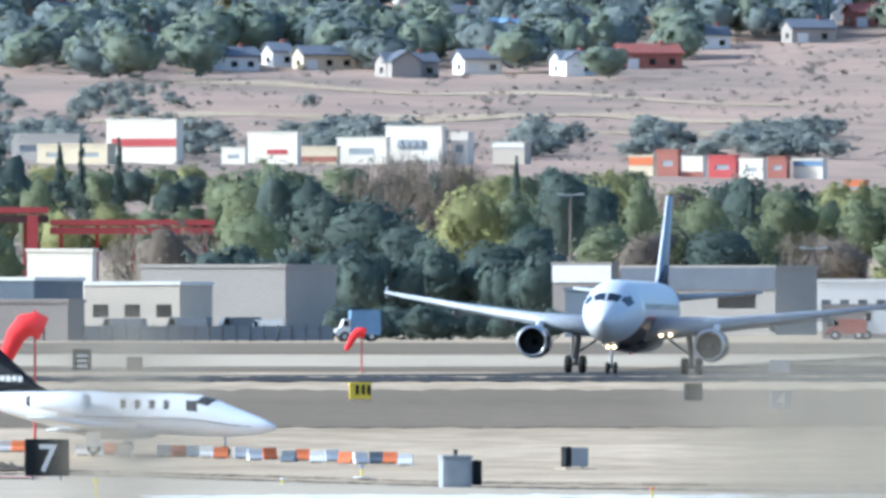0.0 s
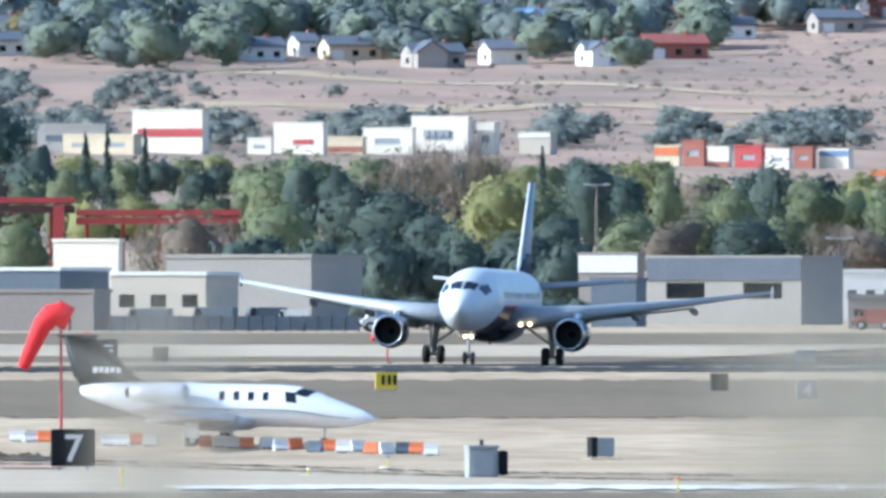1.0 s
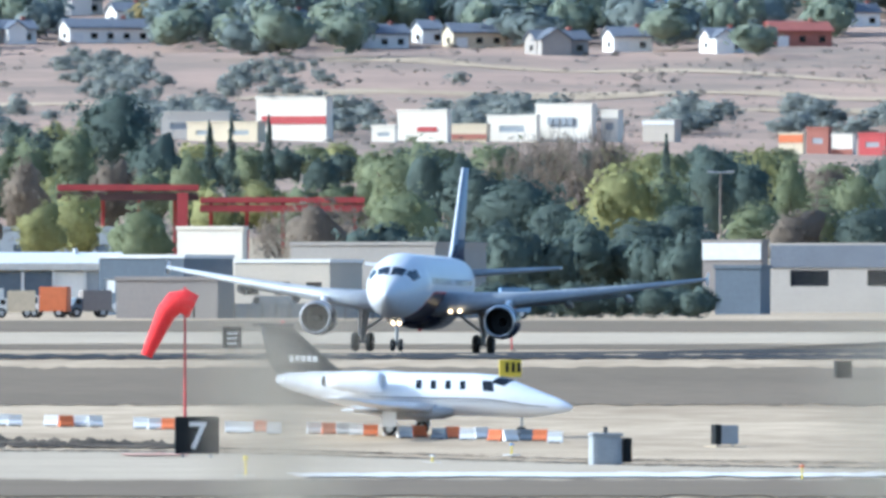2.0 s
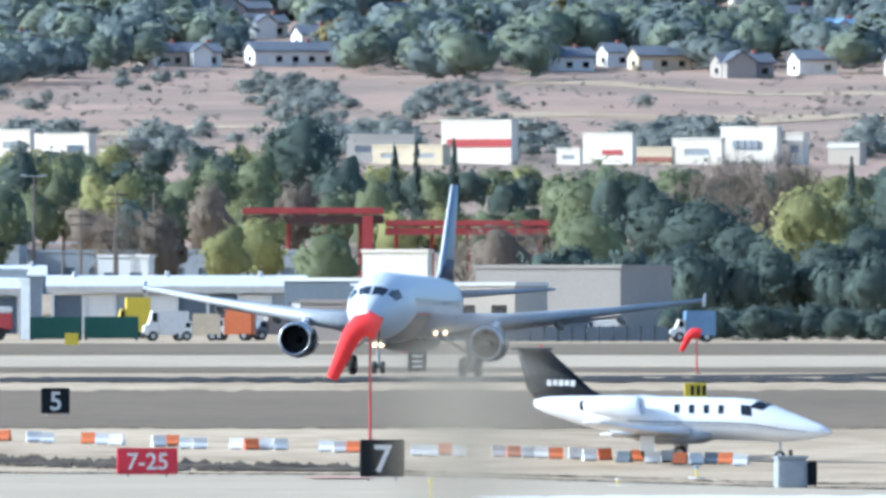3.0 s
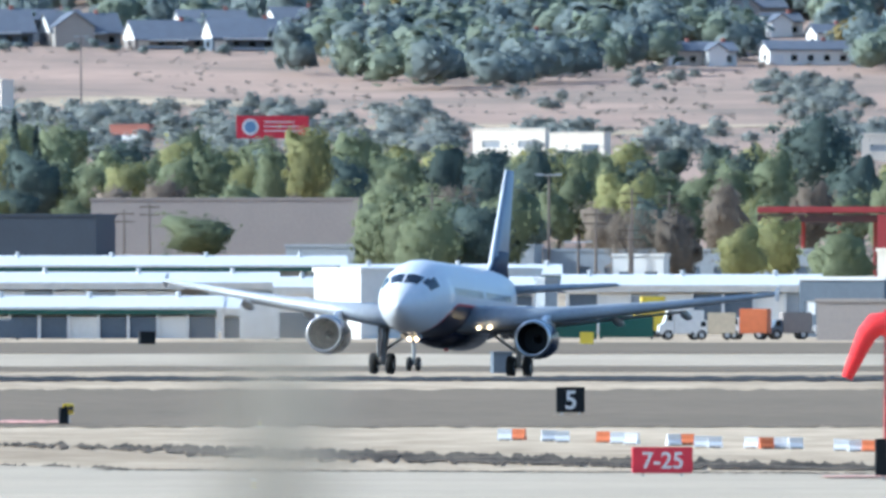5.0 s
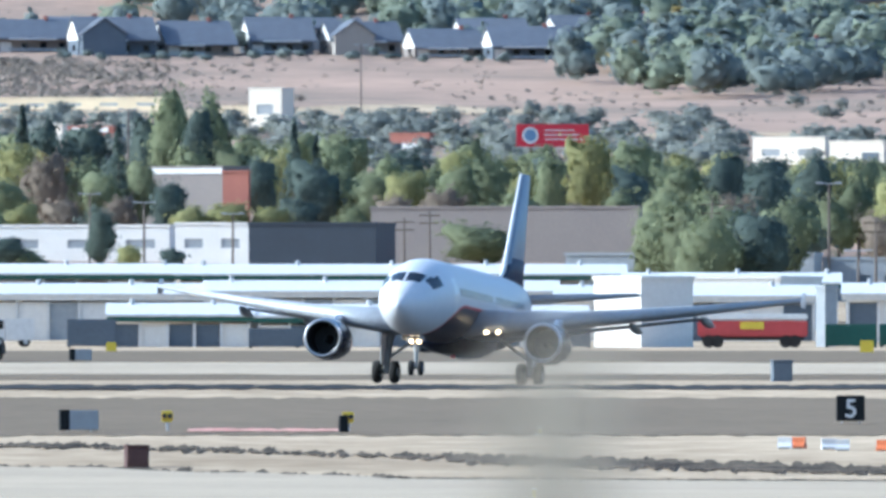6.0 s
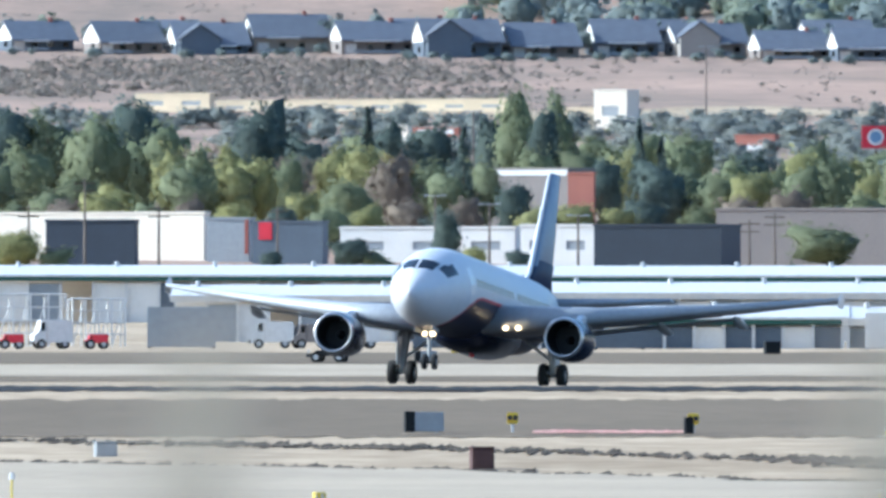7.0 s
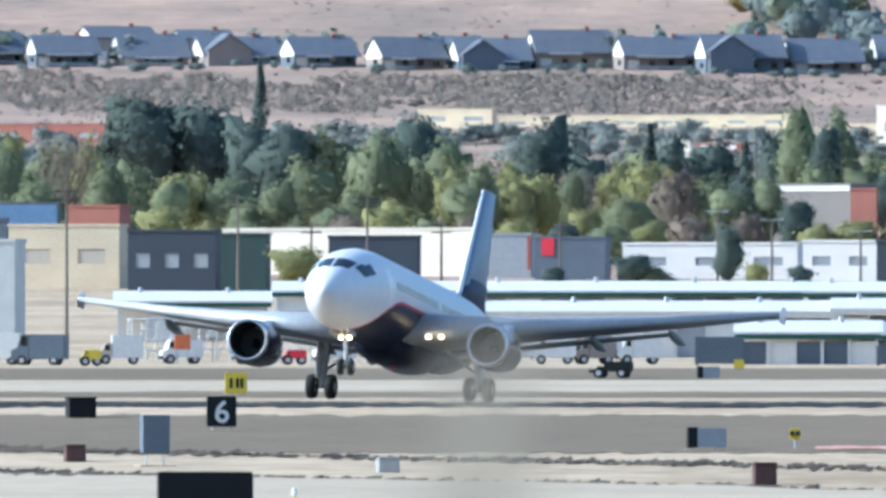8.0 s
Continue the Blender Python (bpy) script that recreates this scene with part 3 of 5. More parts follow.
    q = np.stack([p - e * s * long, p - f * s * thin - g * s * 0.2, p + e * s * long, p + f * s * thin - g * s * 0.2], 1)
    n0 = np.cross(q[:, 2] - q[:, 0], q[:, 3] - q[:, 1])
    bad = (n0 * out).sum(1) < 0
    q[bad] = q[bad][:, ::-1]
    return q, out


def ball(n):
    """Corners of a round lobe built from the six sides of a cube, n by n quads each."""
    k = np.linspace(-1, 1, n + 1)
    quads = []
    for axis in range(3):
        for sign in (-1.0, 1.0):
            for i in range(n):
                for j in range(n):
                    q = []
                    for a, b in ((i, j), (i + 1, j), (i + 1, j + 1), (i, j + 1))[::int(sign)]:
                        v = np.zeros(3)
                        v[axis], v[(axis + 1) % 3], v[(axis + 2) % 3] = sign, k[a], k[b]
                        q.append(v / np.linalg.norm(v))
                    quads.append(q)
    return np.array(quads)


def crown(seed, n, leaves, leaf, bumps=30, tall=False):
    """A crown one unit high and one wide: a dense lumpy heart under a coat of loose leaves."""
    rng = np.random.default_rng(seed)
    knob = rng.normal(size=(bumps, 3))
    knob /= np.linalg.norm(knob, axis=1)[:, None]
    push, tight = 0.08 + 0.42 * rng.random(bumps) ** 1.5, 8 + 34 * rng.random(bumps)
    lean = rng.normal(size=2) * 0.06
    half = np.array((0.36, 0.36, 0.43))

    def skin_at(way):
        swell = 0.70 + (np.exp((way @ knob.T - 1) * tight) * push).sum(-1)
        p = way * swell[..., None] * half
        p[..., 2] += 0.52 if tall else 0.5
        p[..., :2] *= (1.12 - 0.35 * p[..., 2:3]) if tall else 1.0
        p[..., :2] += lean * p[..., 2:3]
        return p

    def facing(way):
        # each bump turns the surface towards its own crest
        near = np.exp((way @ knob.T - 1) * tight) * push
        v = way + 2.2 * (near[..., None] * (way[..., None, :] - knob)).sum(-2)
        return v / np.linalg.norm(v, axis=-1)[..., None]

    shape = ball(n)
    heart = skin_at(shape)
    heart = (heart - (0, 0, 0.5)) * 0.84 + (0, 0, 0.5)
    way = rng.normal(size=(leaves, 3))
    way[:, 2] += 0.15
    way /= np.linalg.norm(way, axis=1)[:, None]
    p = (skin_at(way) - (0, 0, 0.5)) * (0.82 + 0.30 * rng.random((leaves, 1)) ** 1.5) + (0, 0, 0.5)
    # a third of the leaves hang in loose sprays beyond the rest
    loose = leaves // 3
    twig = rng.integers(loose, leaves, 1 + loose // 16)
    pick = twig[rng.integers(0, len(twig), loose)]
    p[:loose] = (p[pick] - (0, 0, 0.5)) * 1.08 + (0, 0, 0.5) + rng.normal(size=(loose, 3)) * (0.024, 0.024, 0.018)
    way[:loose] = way[pick]
    s = leaf * (0.45 + 0.95 * rng.random((leaves, 1)))
    e = np.cross(way, rng.normal(size=(leaves, 3)))
    e /= np.linalg.norm(e, axis=1)[:, None]
    f = np.cross(way, e) + 0.5 * rng.normal(size=(leaves, 3))
    sprays = np.stack([p - e * s, p - f * s * 0.7, p + e * s, p + f * s * 0.7], 1)
    turn = facing(way) + 0.30 * rng.normal(size=(leaves, 3))
    turn /= np.linalg.norm(turn, axis=1)[:, None]
    quads = np.concatenate([heart, sprays])
    # bring the crown to its full height and width
    low, top = quads[..., 2].min(), np.percentile(quads[..., 2], 99.6)
    quads[..., 2] = 0.07 + (quads[..., 2] - low) * 0.93 / (top - low)
    quads[..., :2] *= 0.46 / np.percentile(np.hypot(quads[..., 0], quads[..., 1]), 97)
    return quads, np.concatenate([facing(shape), np.repeat(turn[:, None], 4, 1)])


def quads_mesh(name, q, out, material):
    me = bpy.data.meshes.new(name)
    n = len(q)
    me.vertices.add(4 * n)
    me.vertices.foreach_set("co", q.reshape(-1).astype(np.float32))
    me.loops.add(4 * n)
    me.loops.foreach_set("vertex_index", np.arange(4 * n, dtype=np.int32))
    me.polygons.add(n)
    me.polygons.foreach_set("loop_start", np.arange(0, 4 * n, 4, dtype=np.int32))
    me.polygons.foreach_set("loop_total", np.full(n, 4, dtype=np.int32))
    me.update(calc_edges=True)
    me.polygons.foreach_set("use_smooth", np.ones(n, dtype=bool))
    me.normals_split_custom_set_from_vertices(np.repeat(out, 4, 0) if out.ndim == 2 else out.reshape(-1, 3))
    me.materials.append(material)
    return me


CROWNS, TRUNKS = {}, {}
KINDS = {"round": (6, 1350, 0.019), "fir": (150, 18, 0.02), "bare": (90, 30, 0.028), "tall": (6, 1350, 0.018)}
WORDS = {"leaf_dark": "dark green", "leaf_mid": "green", "leaf_olive": "yellow-green", "leaf_gold": "golden autumn", "leaf_tan": "bare tan", "leaf_far": "haze-paled green"}
SHAPE = {"round": "broad leafy tree", "fir": "pointed fir tree", "bare": "leafless tree", "tall": "tall leafy tree"}


def trunk_mesh(kind):
    if kind not in TRUNKS:
        bm = rod((0, 0, -0.05), (0, 0, 0.3), 0.035, 0.026, 8)
        top = 0.95 if kind == "fir" else 0.6
        rod((0, 0, 0.3), (0.02, 0.01, top), 0.026, 0.006, 8, bm)
        if kind != "fir":
            for i in range(6):
                a, z = 2.4 * i, 0.22 + 0.05 * i
                rod((0, 0, z), (0.27 * cos(a), 0.27 * sin(a), z + 0.26), 0.016, 0.005, 6, bm)
        TRUNKS[kind] = mesh("trunk", bm, M["bark"], True)
    return TRUNKS[kind]


tree_count = 0


def tree(u, top, wide, d, leaf="leaf_mid", kind="round", where="behind the airfield"):
    global tree_count
    tree_count += 1
    key = (kind, leaf, tree_count % 4)
    if key not in CROWNS:
        seed = 17 * len(CROWNS) + 3
        CROWNS[key] = quads_mesh("crown", *(crown(seed, *KINDS[kind], tall=kind == "tall") if kind in ("round", "tall") else clumps(kind, seed, *KINDS[kind])), M[leaf])
    p = at(u, d)
    high, w = max(2.0, level(top, d) - p.z) * 1.03, size(wide, d) * 1.12
    t = thing("tree", WORDS[leaf] + " " + SHAPE[kind] + " " + where, "tree", "trees behind the airfield")
    t.matrix_basis = pose(p.x, p.y, p.z - 0.1, 0, 0, (tree_count * 77) % 360) @ Matrix.Diagonal((w, w, high, 1))
    part("trunk", trunk_mesh(kind), None, t)
    part("crown", CROWNS[key], None, t)
    return t


D_, G_, O_, Y_, T_ = "leaf_dark", "leaf_mid", "leaf_olive", "leaf_gold", "leaf_tan"
# the grove beyond the block building
tree(445, 372, 170, 1960, G_)
tree(565, 346, 170, 1930, D_)
tree(655, 352, 190, 1900, D_)
tree(725, 392, 150, 1890, D_)
tree(832, 333, 170, 1870, O_)
tree(890, 352, 170, 1890, G_)
tree(935, 400, 130, 1880, D_)
tree(780, 400, 130, 1880, D_)
tree(600, 420, 150, 1860, D_)
tree(880, 430, 180, 1850, D_)
tree(700, 272, 150, 2150, T_, "bare")
tree(765, 264, 160, 2160, T_, "bare")
tree(640, 305, 120, 2140, T_, "bare")
tree(820, 290, 110, 2160, T_, "bare")
tree(285, 392, 150, 1830, T_)
tree(230, 410, 110, 1850, T_, "bare")
tree(350, 400, 110, 1850, T_, "bare")
tree(1000, 470, 110, 1800, T_, "bare")
tree(500, 284, 190, 2300, G_)
tree(420, 300, 150, 2310, G_)
tree(560, 308, 140, 2290, D_)
tree(914, 282, 48, 2250, D_, "fir")
tree(105, 256, 52, 2300, D_, "fir")
tree(145, 248, 46, 2310, D_, "fir")
tree(210, 248, 52, 2300, D_, "fir")
tree(1330, 330, 44, 2200, D_, "fir")
tree(1000, 300, 130, 2200, D_)
tree(1058, 318, 110, 2220, D_)
tree(1250, 345, 110, 2180, G_)
tree(1390, 328, 130, 2200, G_)
tree(1450, 350, 120, 2210, G_)
tree(1530, 345, 130, 2200, G_)
tree(1610, 338, 130, 2200, G_)
tree(1065, 395, 140, 1960, G_)
tree(1140, 400, 130, 1950, T_)
tree(1270, 400, 150, 1950, D_)
tree(1420, 408, 120, 1950, T_, "bare")
tree(1500, 415, 130, 1960, T_)
tree(1575, 470, 110, 1900, O_)
tree(1190, 380, 130, 2050, G_)
tree(1340, 395, 120, 2000, G_)
tree(1600, 400, 140, 2000, G_)
# by the red canopy
tree(-60, 203, 190, 2400, D_)
tree(-135, 255, 120, 2380, G_)
tree(15, 268, 120, 2390, D_)
tree(-10, 403, 145, 1850, G_)
tree(-210, 285, 120, 2380, G_)
tree(-270, 300, 110, 2380, G_)
tree(-300, 372, 120, 2000, T_)
tree(-390, 370, 110, 2000, T_, "bare")
tree(-120, 385, 110, 1980, O_)
tree(-200, 395, 110, 1960, O_)
# west of the billboard
tree(-780, 342, 150, 2020, G_)
tree(-700, 332, 150, 2020, G_)
tree(-612, 330, 140, 2020, G_)
tree(-655, 355, 150, 1990, D_)
tree(-745, 365, 140, 1985, G_)
tree(-835, 350, 130, 2030, G_)
tree(-556, 262, 95, 2350, D_)
tree(-640, 285, 110, 2380, D_)
tree(-720, 250, 100, 2400, D_, "tall")
tree(-800, 272, 110, 2400, G_)
tree(-480, 300, 95, 2350, G_)
tree(-410, 305, 100, 2340, O_)
tree(-340, 300, 110, 2350, G_)
# behind the taupe wall
tree(-1480, 200, 62, 2600, D_, "fir")
tree(-1440, 225, 56, 2600, D_, "fir")
tree(-1690, 136, 110, 2650, G_, "tall")
tree(-1620, 148, 100, 2660, G_, "tall")
tree(-1655, 170, 90, 2640, D_, "tall")
tree(-1745, 265, 80, 2500, G_)
tree(-1700, 305, 80, 2420, D_)
tree(-1400, 280, 120, 2520, G_)
tree(-1330, 292, 120, 2510, G_)
tree(-1270, 290, 120, 2500, O_)
tree(-1190, 268, 110, 2520, G_)
tree(-1130, 262, 110, 2530, G_)
tree(-1075, 280, 110, 2500, O_)
tree(-1010, 262, 120, 2530, D_)
tree(-950, 258, 110, 2530, G_)
tree(-890, 270, 110, 2510, D_)
tree(-1145, 376, 160, 2270, G_)
tree(-1590, 345, 110, 2400, O_)
tree(-1660, 350, 110, 2400, O_)
tree(-1520, 352, 90, 2400, O_)
tree(-1550, 265, 90, 2560, D_)
# the western woods
tree(-2600, 178, 160, 2620, D_)
tree(-2520, 176, 150, 2620, G_)
tree(-2440, 186, 140, 2600, G_)
tree(-2380, 160, 130, 2640, D_)
tree(-2310, 200, 120, 2600, G_)
tree(-2250, 235, 120, 2560, T_, "bare")
tree(-2150, 148, 140, 2650, D_)
tree(-2190, 262, 110, 2480, O_)
tree(-2270, 275, 120, 2480, G_)
tree(-1961, 172, 72, 2640, D_, "fir")
tree(-1925, 258, 130, 2520, Y_)
tree(-1865, 265, 120, 2520, G_)
tree(-1815, 285, 110, 2500, G_)
tree(-2020, 240, 100, 2540, O_)
tree(-2085, 255, 110, 2540, T_, "bare")
tree(-1990, 300, 130, 2460, G_)
tree(-2070, 325, 90, 2440, O_)
tree(-1790, 205, 70, 2620, D_, "fir")
tree(-2040, 360, 110, 2400, D_)
tree(-1835, 350, 90, 2380, D_, "bare")
tree(-2850, 122, 190, 2680, D_)
tree(-2745, 128, 180, 2680, D_)
tree(-2665, 148, 130, 2670, D_)
tree(-2650, 66, 78, 2760, D_, "fir")
tree(-3205, 112, 90, 2680, D_)
tree(-3150, 140, 90, 2680, D_)
tree(-3105, 210, 120, 2560, G_)
tree(-2990, 205, 130, 2540, T_, "bare")
tree(-2920, 260, 120, 2500, G_)
tree(-2560, 230, 140, 2540, G_)
tree(-2800, 265, 120, 2480, O_)
tree(-2720, 270, 130, 2480, G_)
tree(-3190, 220, 120, 2560, G_)
tree(-3040, 260, 120, 2520, G_)

# trees and bushes before the industrial row
tree(-2585, 392, 120, 2230, O_, "round", "before a dark shed")
tree(-2520, 418, 80, 2230, G_, "round", "before a dark shed")
tree(-1993, 405, 96, 2260, D_, "round", "between white sheds")
tree(-1950, 425, 80, 2260, G_, "round", "between white sheds")
tree(-1822, 352, 70, 2250, D_, "tall", "between white sheds")
tree(-1690, 425, 60, 2260, D_, "round", "between white sheds")
tree(-1770, 420, 60, 2260, O_, "round", "between white sheds")
tree(-2130, 425, 50, 2260, D_, "round", "between white sheds")

BELT, HEDGE = {}, []


def belt_tree(u, top, wide, d, leaf):
    """A tree of the far belt, which grows as one mass."""
    p = at(u, d)
    BELT.setdefault(leaf, []).append((p, size(wide, d) * 1.12, max(2.0, level(top, d) - p.z) * 1.03))


def hedge_bush(u, top, wide, d):
    p = at(u, d)
    HEDGE.append((p - Vector((0, 0, 0.3)), size(wide, d) * 1.1, max(1.0, level(top, d) - p.z) + 0.3))


# the rest of the tree belt
rng = random.Random(5)
u = -3340.0
while u < 1760:
    left = u < -830
    d = rng.uniform(2420, 2640) if left else rng.uniform(2200, 2420)
    top = rng.uniform(225, 325) if left else rng.uniform(300, 372)
    if not 590 < u < 850 and not (-1770 < u < -1530 and d < 2560):
        tree(u, top, rng.uniform(80, 130), d, rng.choice((D_, G_, G_, O_, G_, T_)), rng.choice(("round", "round", "round", "tall")))
    u += rng.uniform(34, 62)
u = -3340.0
while u < -840:
    d = rng.uniform(2380, 2440)
    if not -1760 < u < -1540:
        tree(u, rng.uniform(318, 352), rng.uniform(80, 120), d, rng.choice((G_, O_, G_, D_, T_)), "round")
    u += rng.uniform(60, 95)

# the higher belt behind it
u = -3340.0
while u < 1760:
    if u < -1330:
        top, d = rng.uniform(188, 262), rng.uniform(2660, 2900)
    elif u < -830:
        top, d = rng.uniform(246, 280), rng.uniform(2560, 2690)
    elif u < 0:
        top, d = rng.uniform(266, 318), rng.uniform(2420, 2700)
    elif u < 950:
        top, d = rng.uniform(290, 330), rng.uniform(2420, 2650)
    else:
        top, d = rng.uniform(318, 350), rng.uniform(2420, 2600)
    belt_tree(u, top, rng.uniform(70, 115), d, rng.choice((D_, G_, G_, D_, O_)))
    u += rng.uniform(40, 70)
# trees closing the gap below the shops
u = -860.0
while u < 1150:
    if not 600 < u < 850:
        top, d = (rng.uniform(246, 282), rng.uniform(2780, 2950)) if u < -150 else (rng.uniform(292, 318), rng.uniform(2660, 2800))
        belt_tree(u, top, rng.uniform(70, 115), d, rng.choice((D_, G_, D_, O_)))
    u += rng.uniform(50, 84)
# low shrubs along the foot of the grove
u = 380.0
while u < 1000:
    hedge_bush(u, rng.uniform(430, 475), rng.uniform(80, 120), rng.uniform(1790, 1850))
    u += rng.uniform(16, 28)

# dark bushes added to stand in for the shade along the apron's far edge
u = 600.0
while u < 985:
    hedge_bush(u, rng.uniform(535, 566), rng.uniform(56, 90), rng.uniform(1570, 1610))
    u += rng.uniform(10, 18)

# houses of the eastern neighbourhood: bearing, elevation of the foot, width, walls, roof
HOUSES_UPHILL = (
        (415, 126, 90, "whitewall", "roof", "white house with a dark roof among trees", False), (583, 124, 96, "cream", "roof", "ochre house with a dark roof among trees", False),
        (730, 138, 96, "stone", "roof", "grey house with a broad gable among trees", True), (855, 132, 70, "whitewall", "roof", "white house with a dark roof among trees", False), (1022, 134, 60, "whitewall", "roof", "white house with a dark roof among trees", True),
        (1155, 122, 108, "brick", "rustroof", "brick house with a red roof among trees", False), (905, 74, 60, "whitewall", "blue", "white house with a blue roof among trees", True), (820, 50, 90, "stone", "roof", "grey house among trees", False), (1147, 72, 56, "cream", "rustroof", "salmon house with a reddish roof", True),
        (1265, 88, 56, "whitewall", "roof", "white house with a dark roof among trees", False), (1035, 70, 50, "cream", "roof", "cream house among trees", False), (1440, 76, 80, "stone", "roof", "grey house on the slope", False), (1488, 36, 40, "whitewall", "roof", "small white house with a steep gable", True), (260, 100, 46, "whitewall", "roof", "white house among trees", True))
HOUSES_BELOW = (
        (-70, 116, 150, "whitewall", "roof", "long white house with a dark roof", False), (-230, 118, 60, "whitewall", "roof", "white house among trees", True), (-115, 66, 66, "whitewall", "roof", "white house with a steep gable", True), (-30, 86, 60, "whitewall", "roof", "white house among trees", False), (-295, 118, 70, "tan", "roof", "tan house among trees", False),
        (-175, 40, 130, "stone", "roof", "grey house among trees", True), (-450, 12, 130, "taupe", "roof", "taupe house among trees", False), (1330, 10, 110, "whitewall", "roof", "white house among trees", False), (740, 8, 70, "whitewall", "roof", "white house among trees", False), (1540, 48, 60, "brick", "rustroof", "red-roofed house on the slope", False),
        (640, 34, 60, "tan", "roof", "tan house among trees", True), (100, 44, 70, "stone", "roof", "grey house among trees", False), (700, 60, 60, "whitewall", "roof", "white house among trees", False), (500, 118, 36, "whitewall", "roof", "small white house among trees", False), (-560, 96, 60, "stone", "roof", "grey house among trees", False), (-860, 52, 46, "whitewall", "roof", "white house with a steep gable", True))
HOUSES = HOUSES_UPHILL + HOUSES_BELOW

# far woods on the hill, each crown a few clumps
def woods(name, rows, leaf, label, n=2, leaves=125, grain=0.062, solid=True):
    protos = [crown(400 + i, n, leaves, grain, 14) if solid else clumps("round", 400 + i, n, leaves, grain) for i in range(7)]
    out, face = [], []
    for i, (p, w, h) in enumerate(rows):
        q, o = protos[i % 7]
        q = q * np.array((w, w, h))
        a = i * 1.9
        rot = np.array(((cos(a), -sin(a), 0), (sin(a), cos(a), 0), (0, 0, 1)))
        out.append(q @ rot.T + np.array(p))
        face.append(o @ rot.T)
    return tagged(new(name, quads_mesh(name, np.concatenate(out), np.concatenate(face), M[leaf])), label, "trees", kind="stuff")


def row_foot(u):
    return 68 + 21 * (u + 3200) / 2200 + 3 * sin(u * 0.01)


def wooded(u, v):
    """Where the upper slope is wooded: the eastern neighbourhood, thinning to the west."""
    if u < -960 and -8 < v - row_foot(u) < 40:
        return False
    if any(abs(u - h[0]) < h[2] * 0.5 + 14 and -6 < v - h[1] < 46 for h in HOUSES):
        return False
    if -1050 < u < -560 and v < 34 and noise.noise((u * 0.01, v * 0.03, 21.0)) < 0.12:
        return False
    if u > -1050:
        edge = 128 + 20 * sin(u * 0.006) + (20 if u > 500 else 0) + (26 if -830 < u < -330 else 0)
        if u > 1230 and v > 75:
            return False
        return v < edge
    if u > -1800:
        return 8 + 0.05 * (u + 1050) < v < 88 or (u > -1250 and v < 40)
    return False


rows_dark, rows_mid, rows_gold = [], [], []
rng = random.Random(11)
for _ in range(6800):
    u, v = rng.uniform(-3320, 1750), rng.uniform(-130, 165)
    if wooded(u, v):
        if u < -1300 and rng.random() < 0.8:
            continue
        if -1300 < u and rng.random() < (0.55 if u < -1080 else 0.22):
            continue
        d = reach(u, v)
        if d < 4940:
            row = (at(u, d), rng.uniform(9, 17), rng.uniform(8, 13))
            k = rng.random()
            (rows_dark if k < 0.58 else rows_mid if k < 0.95 else rows_gold).append(row)
u = -3340.0
while u < -980:
    if rng.random() < 0.5:
        d = reach(u, row_foot(u) - rng.uniform(2, 10))
        (rows_dark if rng.random() < 0.7 else rows_mid).append((at(u, d), rng.uniform(5, 11), rng.uniform(5, 9)))
    if rng.random() < 0.5:
        d = reach(u, row_foot(u) + rng.uniform(3, 12))
        rows_dark.append((at(u, d), rng.uniform(3, 6), rng.uniform(1.5, 3)))
    u += rng.uniform(22, 44)
for leaf, rows in BELT.items():
    woods("tree_belt", rows, leaf, WORDS[leaf] + " trees of the distant belt", 5, 800, 0.024)
# thicket under the grove, plus the bushes added for shade
woods("hedge", HEDGE, D_, "dark green thicket under the grove, with bushes added for shade", 4, 420, 0.034)
# leaf_far and leaf_pale carry the distance haze in their colour
woods("far_woods", rows_dark, "leaf_far", "dark trees among hillside houses, leaves paled for haze")
woods("far_woods_green", rows_mid, "leaf_pale", "green trees among hillside houses, leaves paled for haze")
woods("far_woods_gold", rows_gold, "leaf_gold", "a few golden autumn trees among hillside houses")

rows = []
for _ in range(9500):
    u, v = rng.uniform(-3320, 1750), rng.uniform(-125, 300)
    if not wooded(u, v) and noise.noise((u * 0.004, v * 0.02, 3.0)) + rng.uniform(-0.35, 0.35) > -0.12:
        d = reach(u, v)
        k = rng.uniform(0.4, 1.5) * (1.5 if noise.noise((u * 0.01, v * 0.04, 7.0)) > 0.25 else 1.0) * (0.5 if v < 70 else 1.0)
        rows.append((at(u, d) - Vector((0, 0, 0.2)), k * 2.3, k * 0.75))
for _ in range(3600):
    u = rng.uniform(-3320, -1600)
    v = row_foot(u) + rng.uniform(14, 82)
    if noise.noise((u * 0.004, v * 0.02, 9.0)) > -0.25 and rng.random() > (u + 2000) / 400:
        rows.append((at(u, reach(u, v)), rng.uniform(1.8, 4.2), rng.uniform(0.8, 1.7)))
woods("scrub", rows, "scrub", "grey-green sagebrush on the bare slope", 5, 5, 0.14, False)
rows = []
for _ in range(330):
    u, v = rng.gauss(-60, 200), rng.gauss(190, 26)
    if noise.noise((u * 0.006, v * 0.012, 11.0)) > 0.02:
        d = reach(u, v)
        rows.append((at(u, d), rng.uniform(3, 7), rng.uniform(1.5, 3.5)))
# the dark growth along the foot of the slope
for _ in range(1300):
    u = rng.uniform(-3320, 1700)
    v = rng.uniform(200, 290) if u < -700 else rng.uniform(240, 284)
    if -1000 < u < -700 or noise.noise((u * 0.008, v * 0.01, 5.0)) > -0.16:
        d = reach(u, v)
        rows.append((at(u, d), rng.uniform(5, 10), rng.uniform(2.2, 4.5)))
woods("thicket", rows, "leaf_brush", "pale grey-green thickets in the folds of the slope", 1, 110, 0.06)


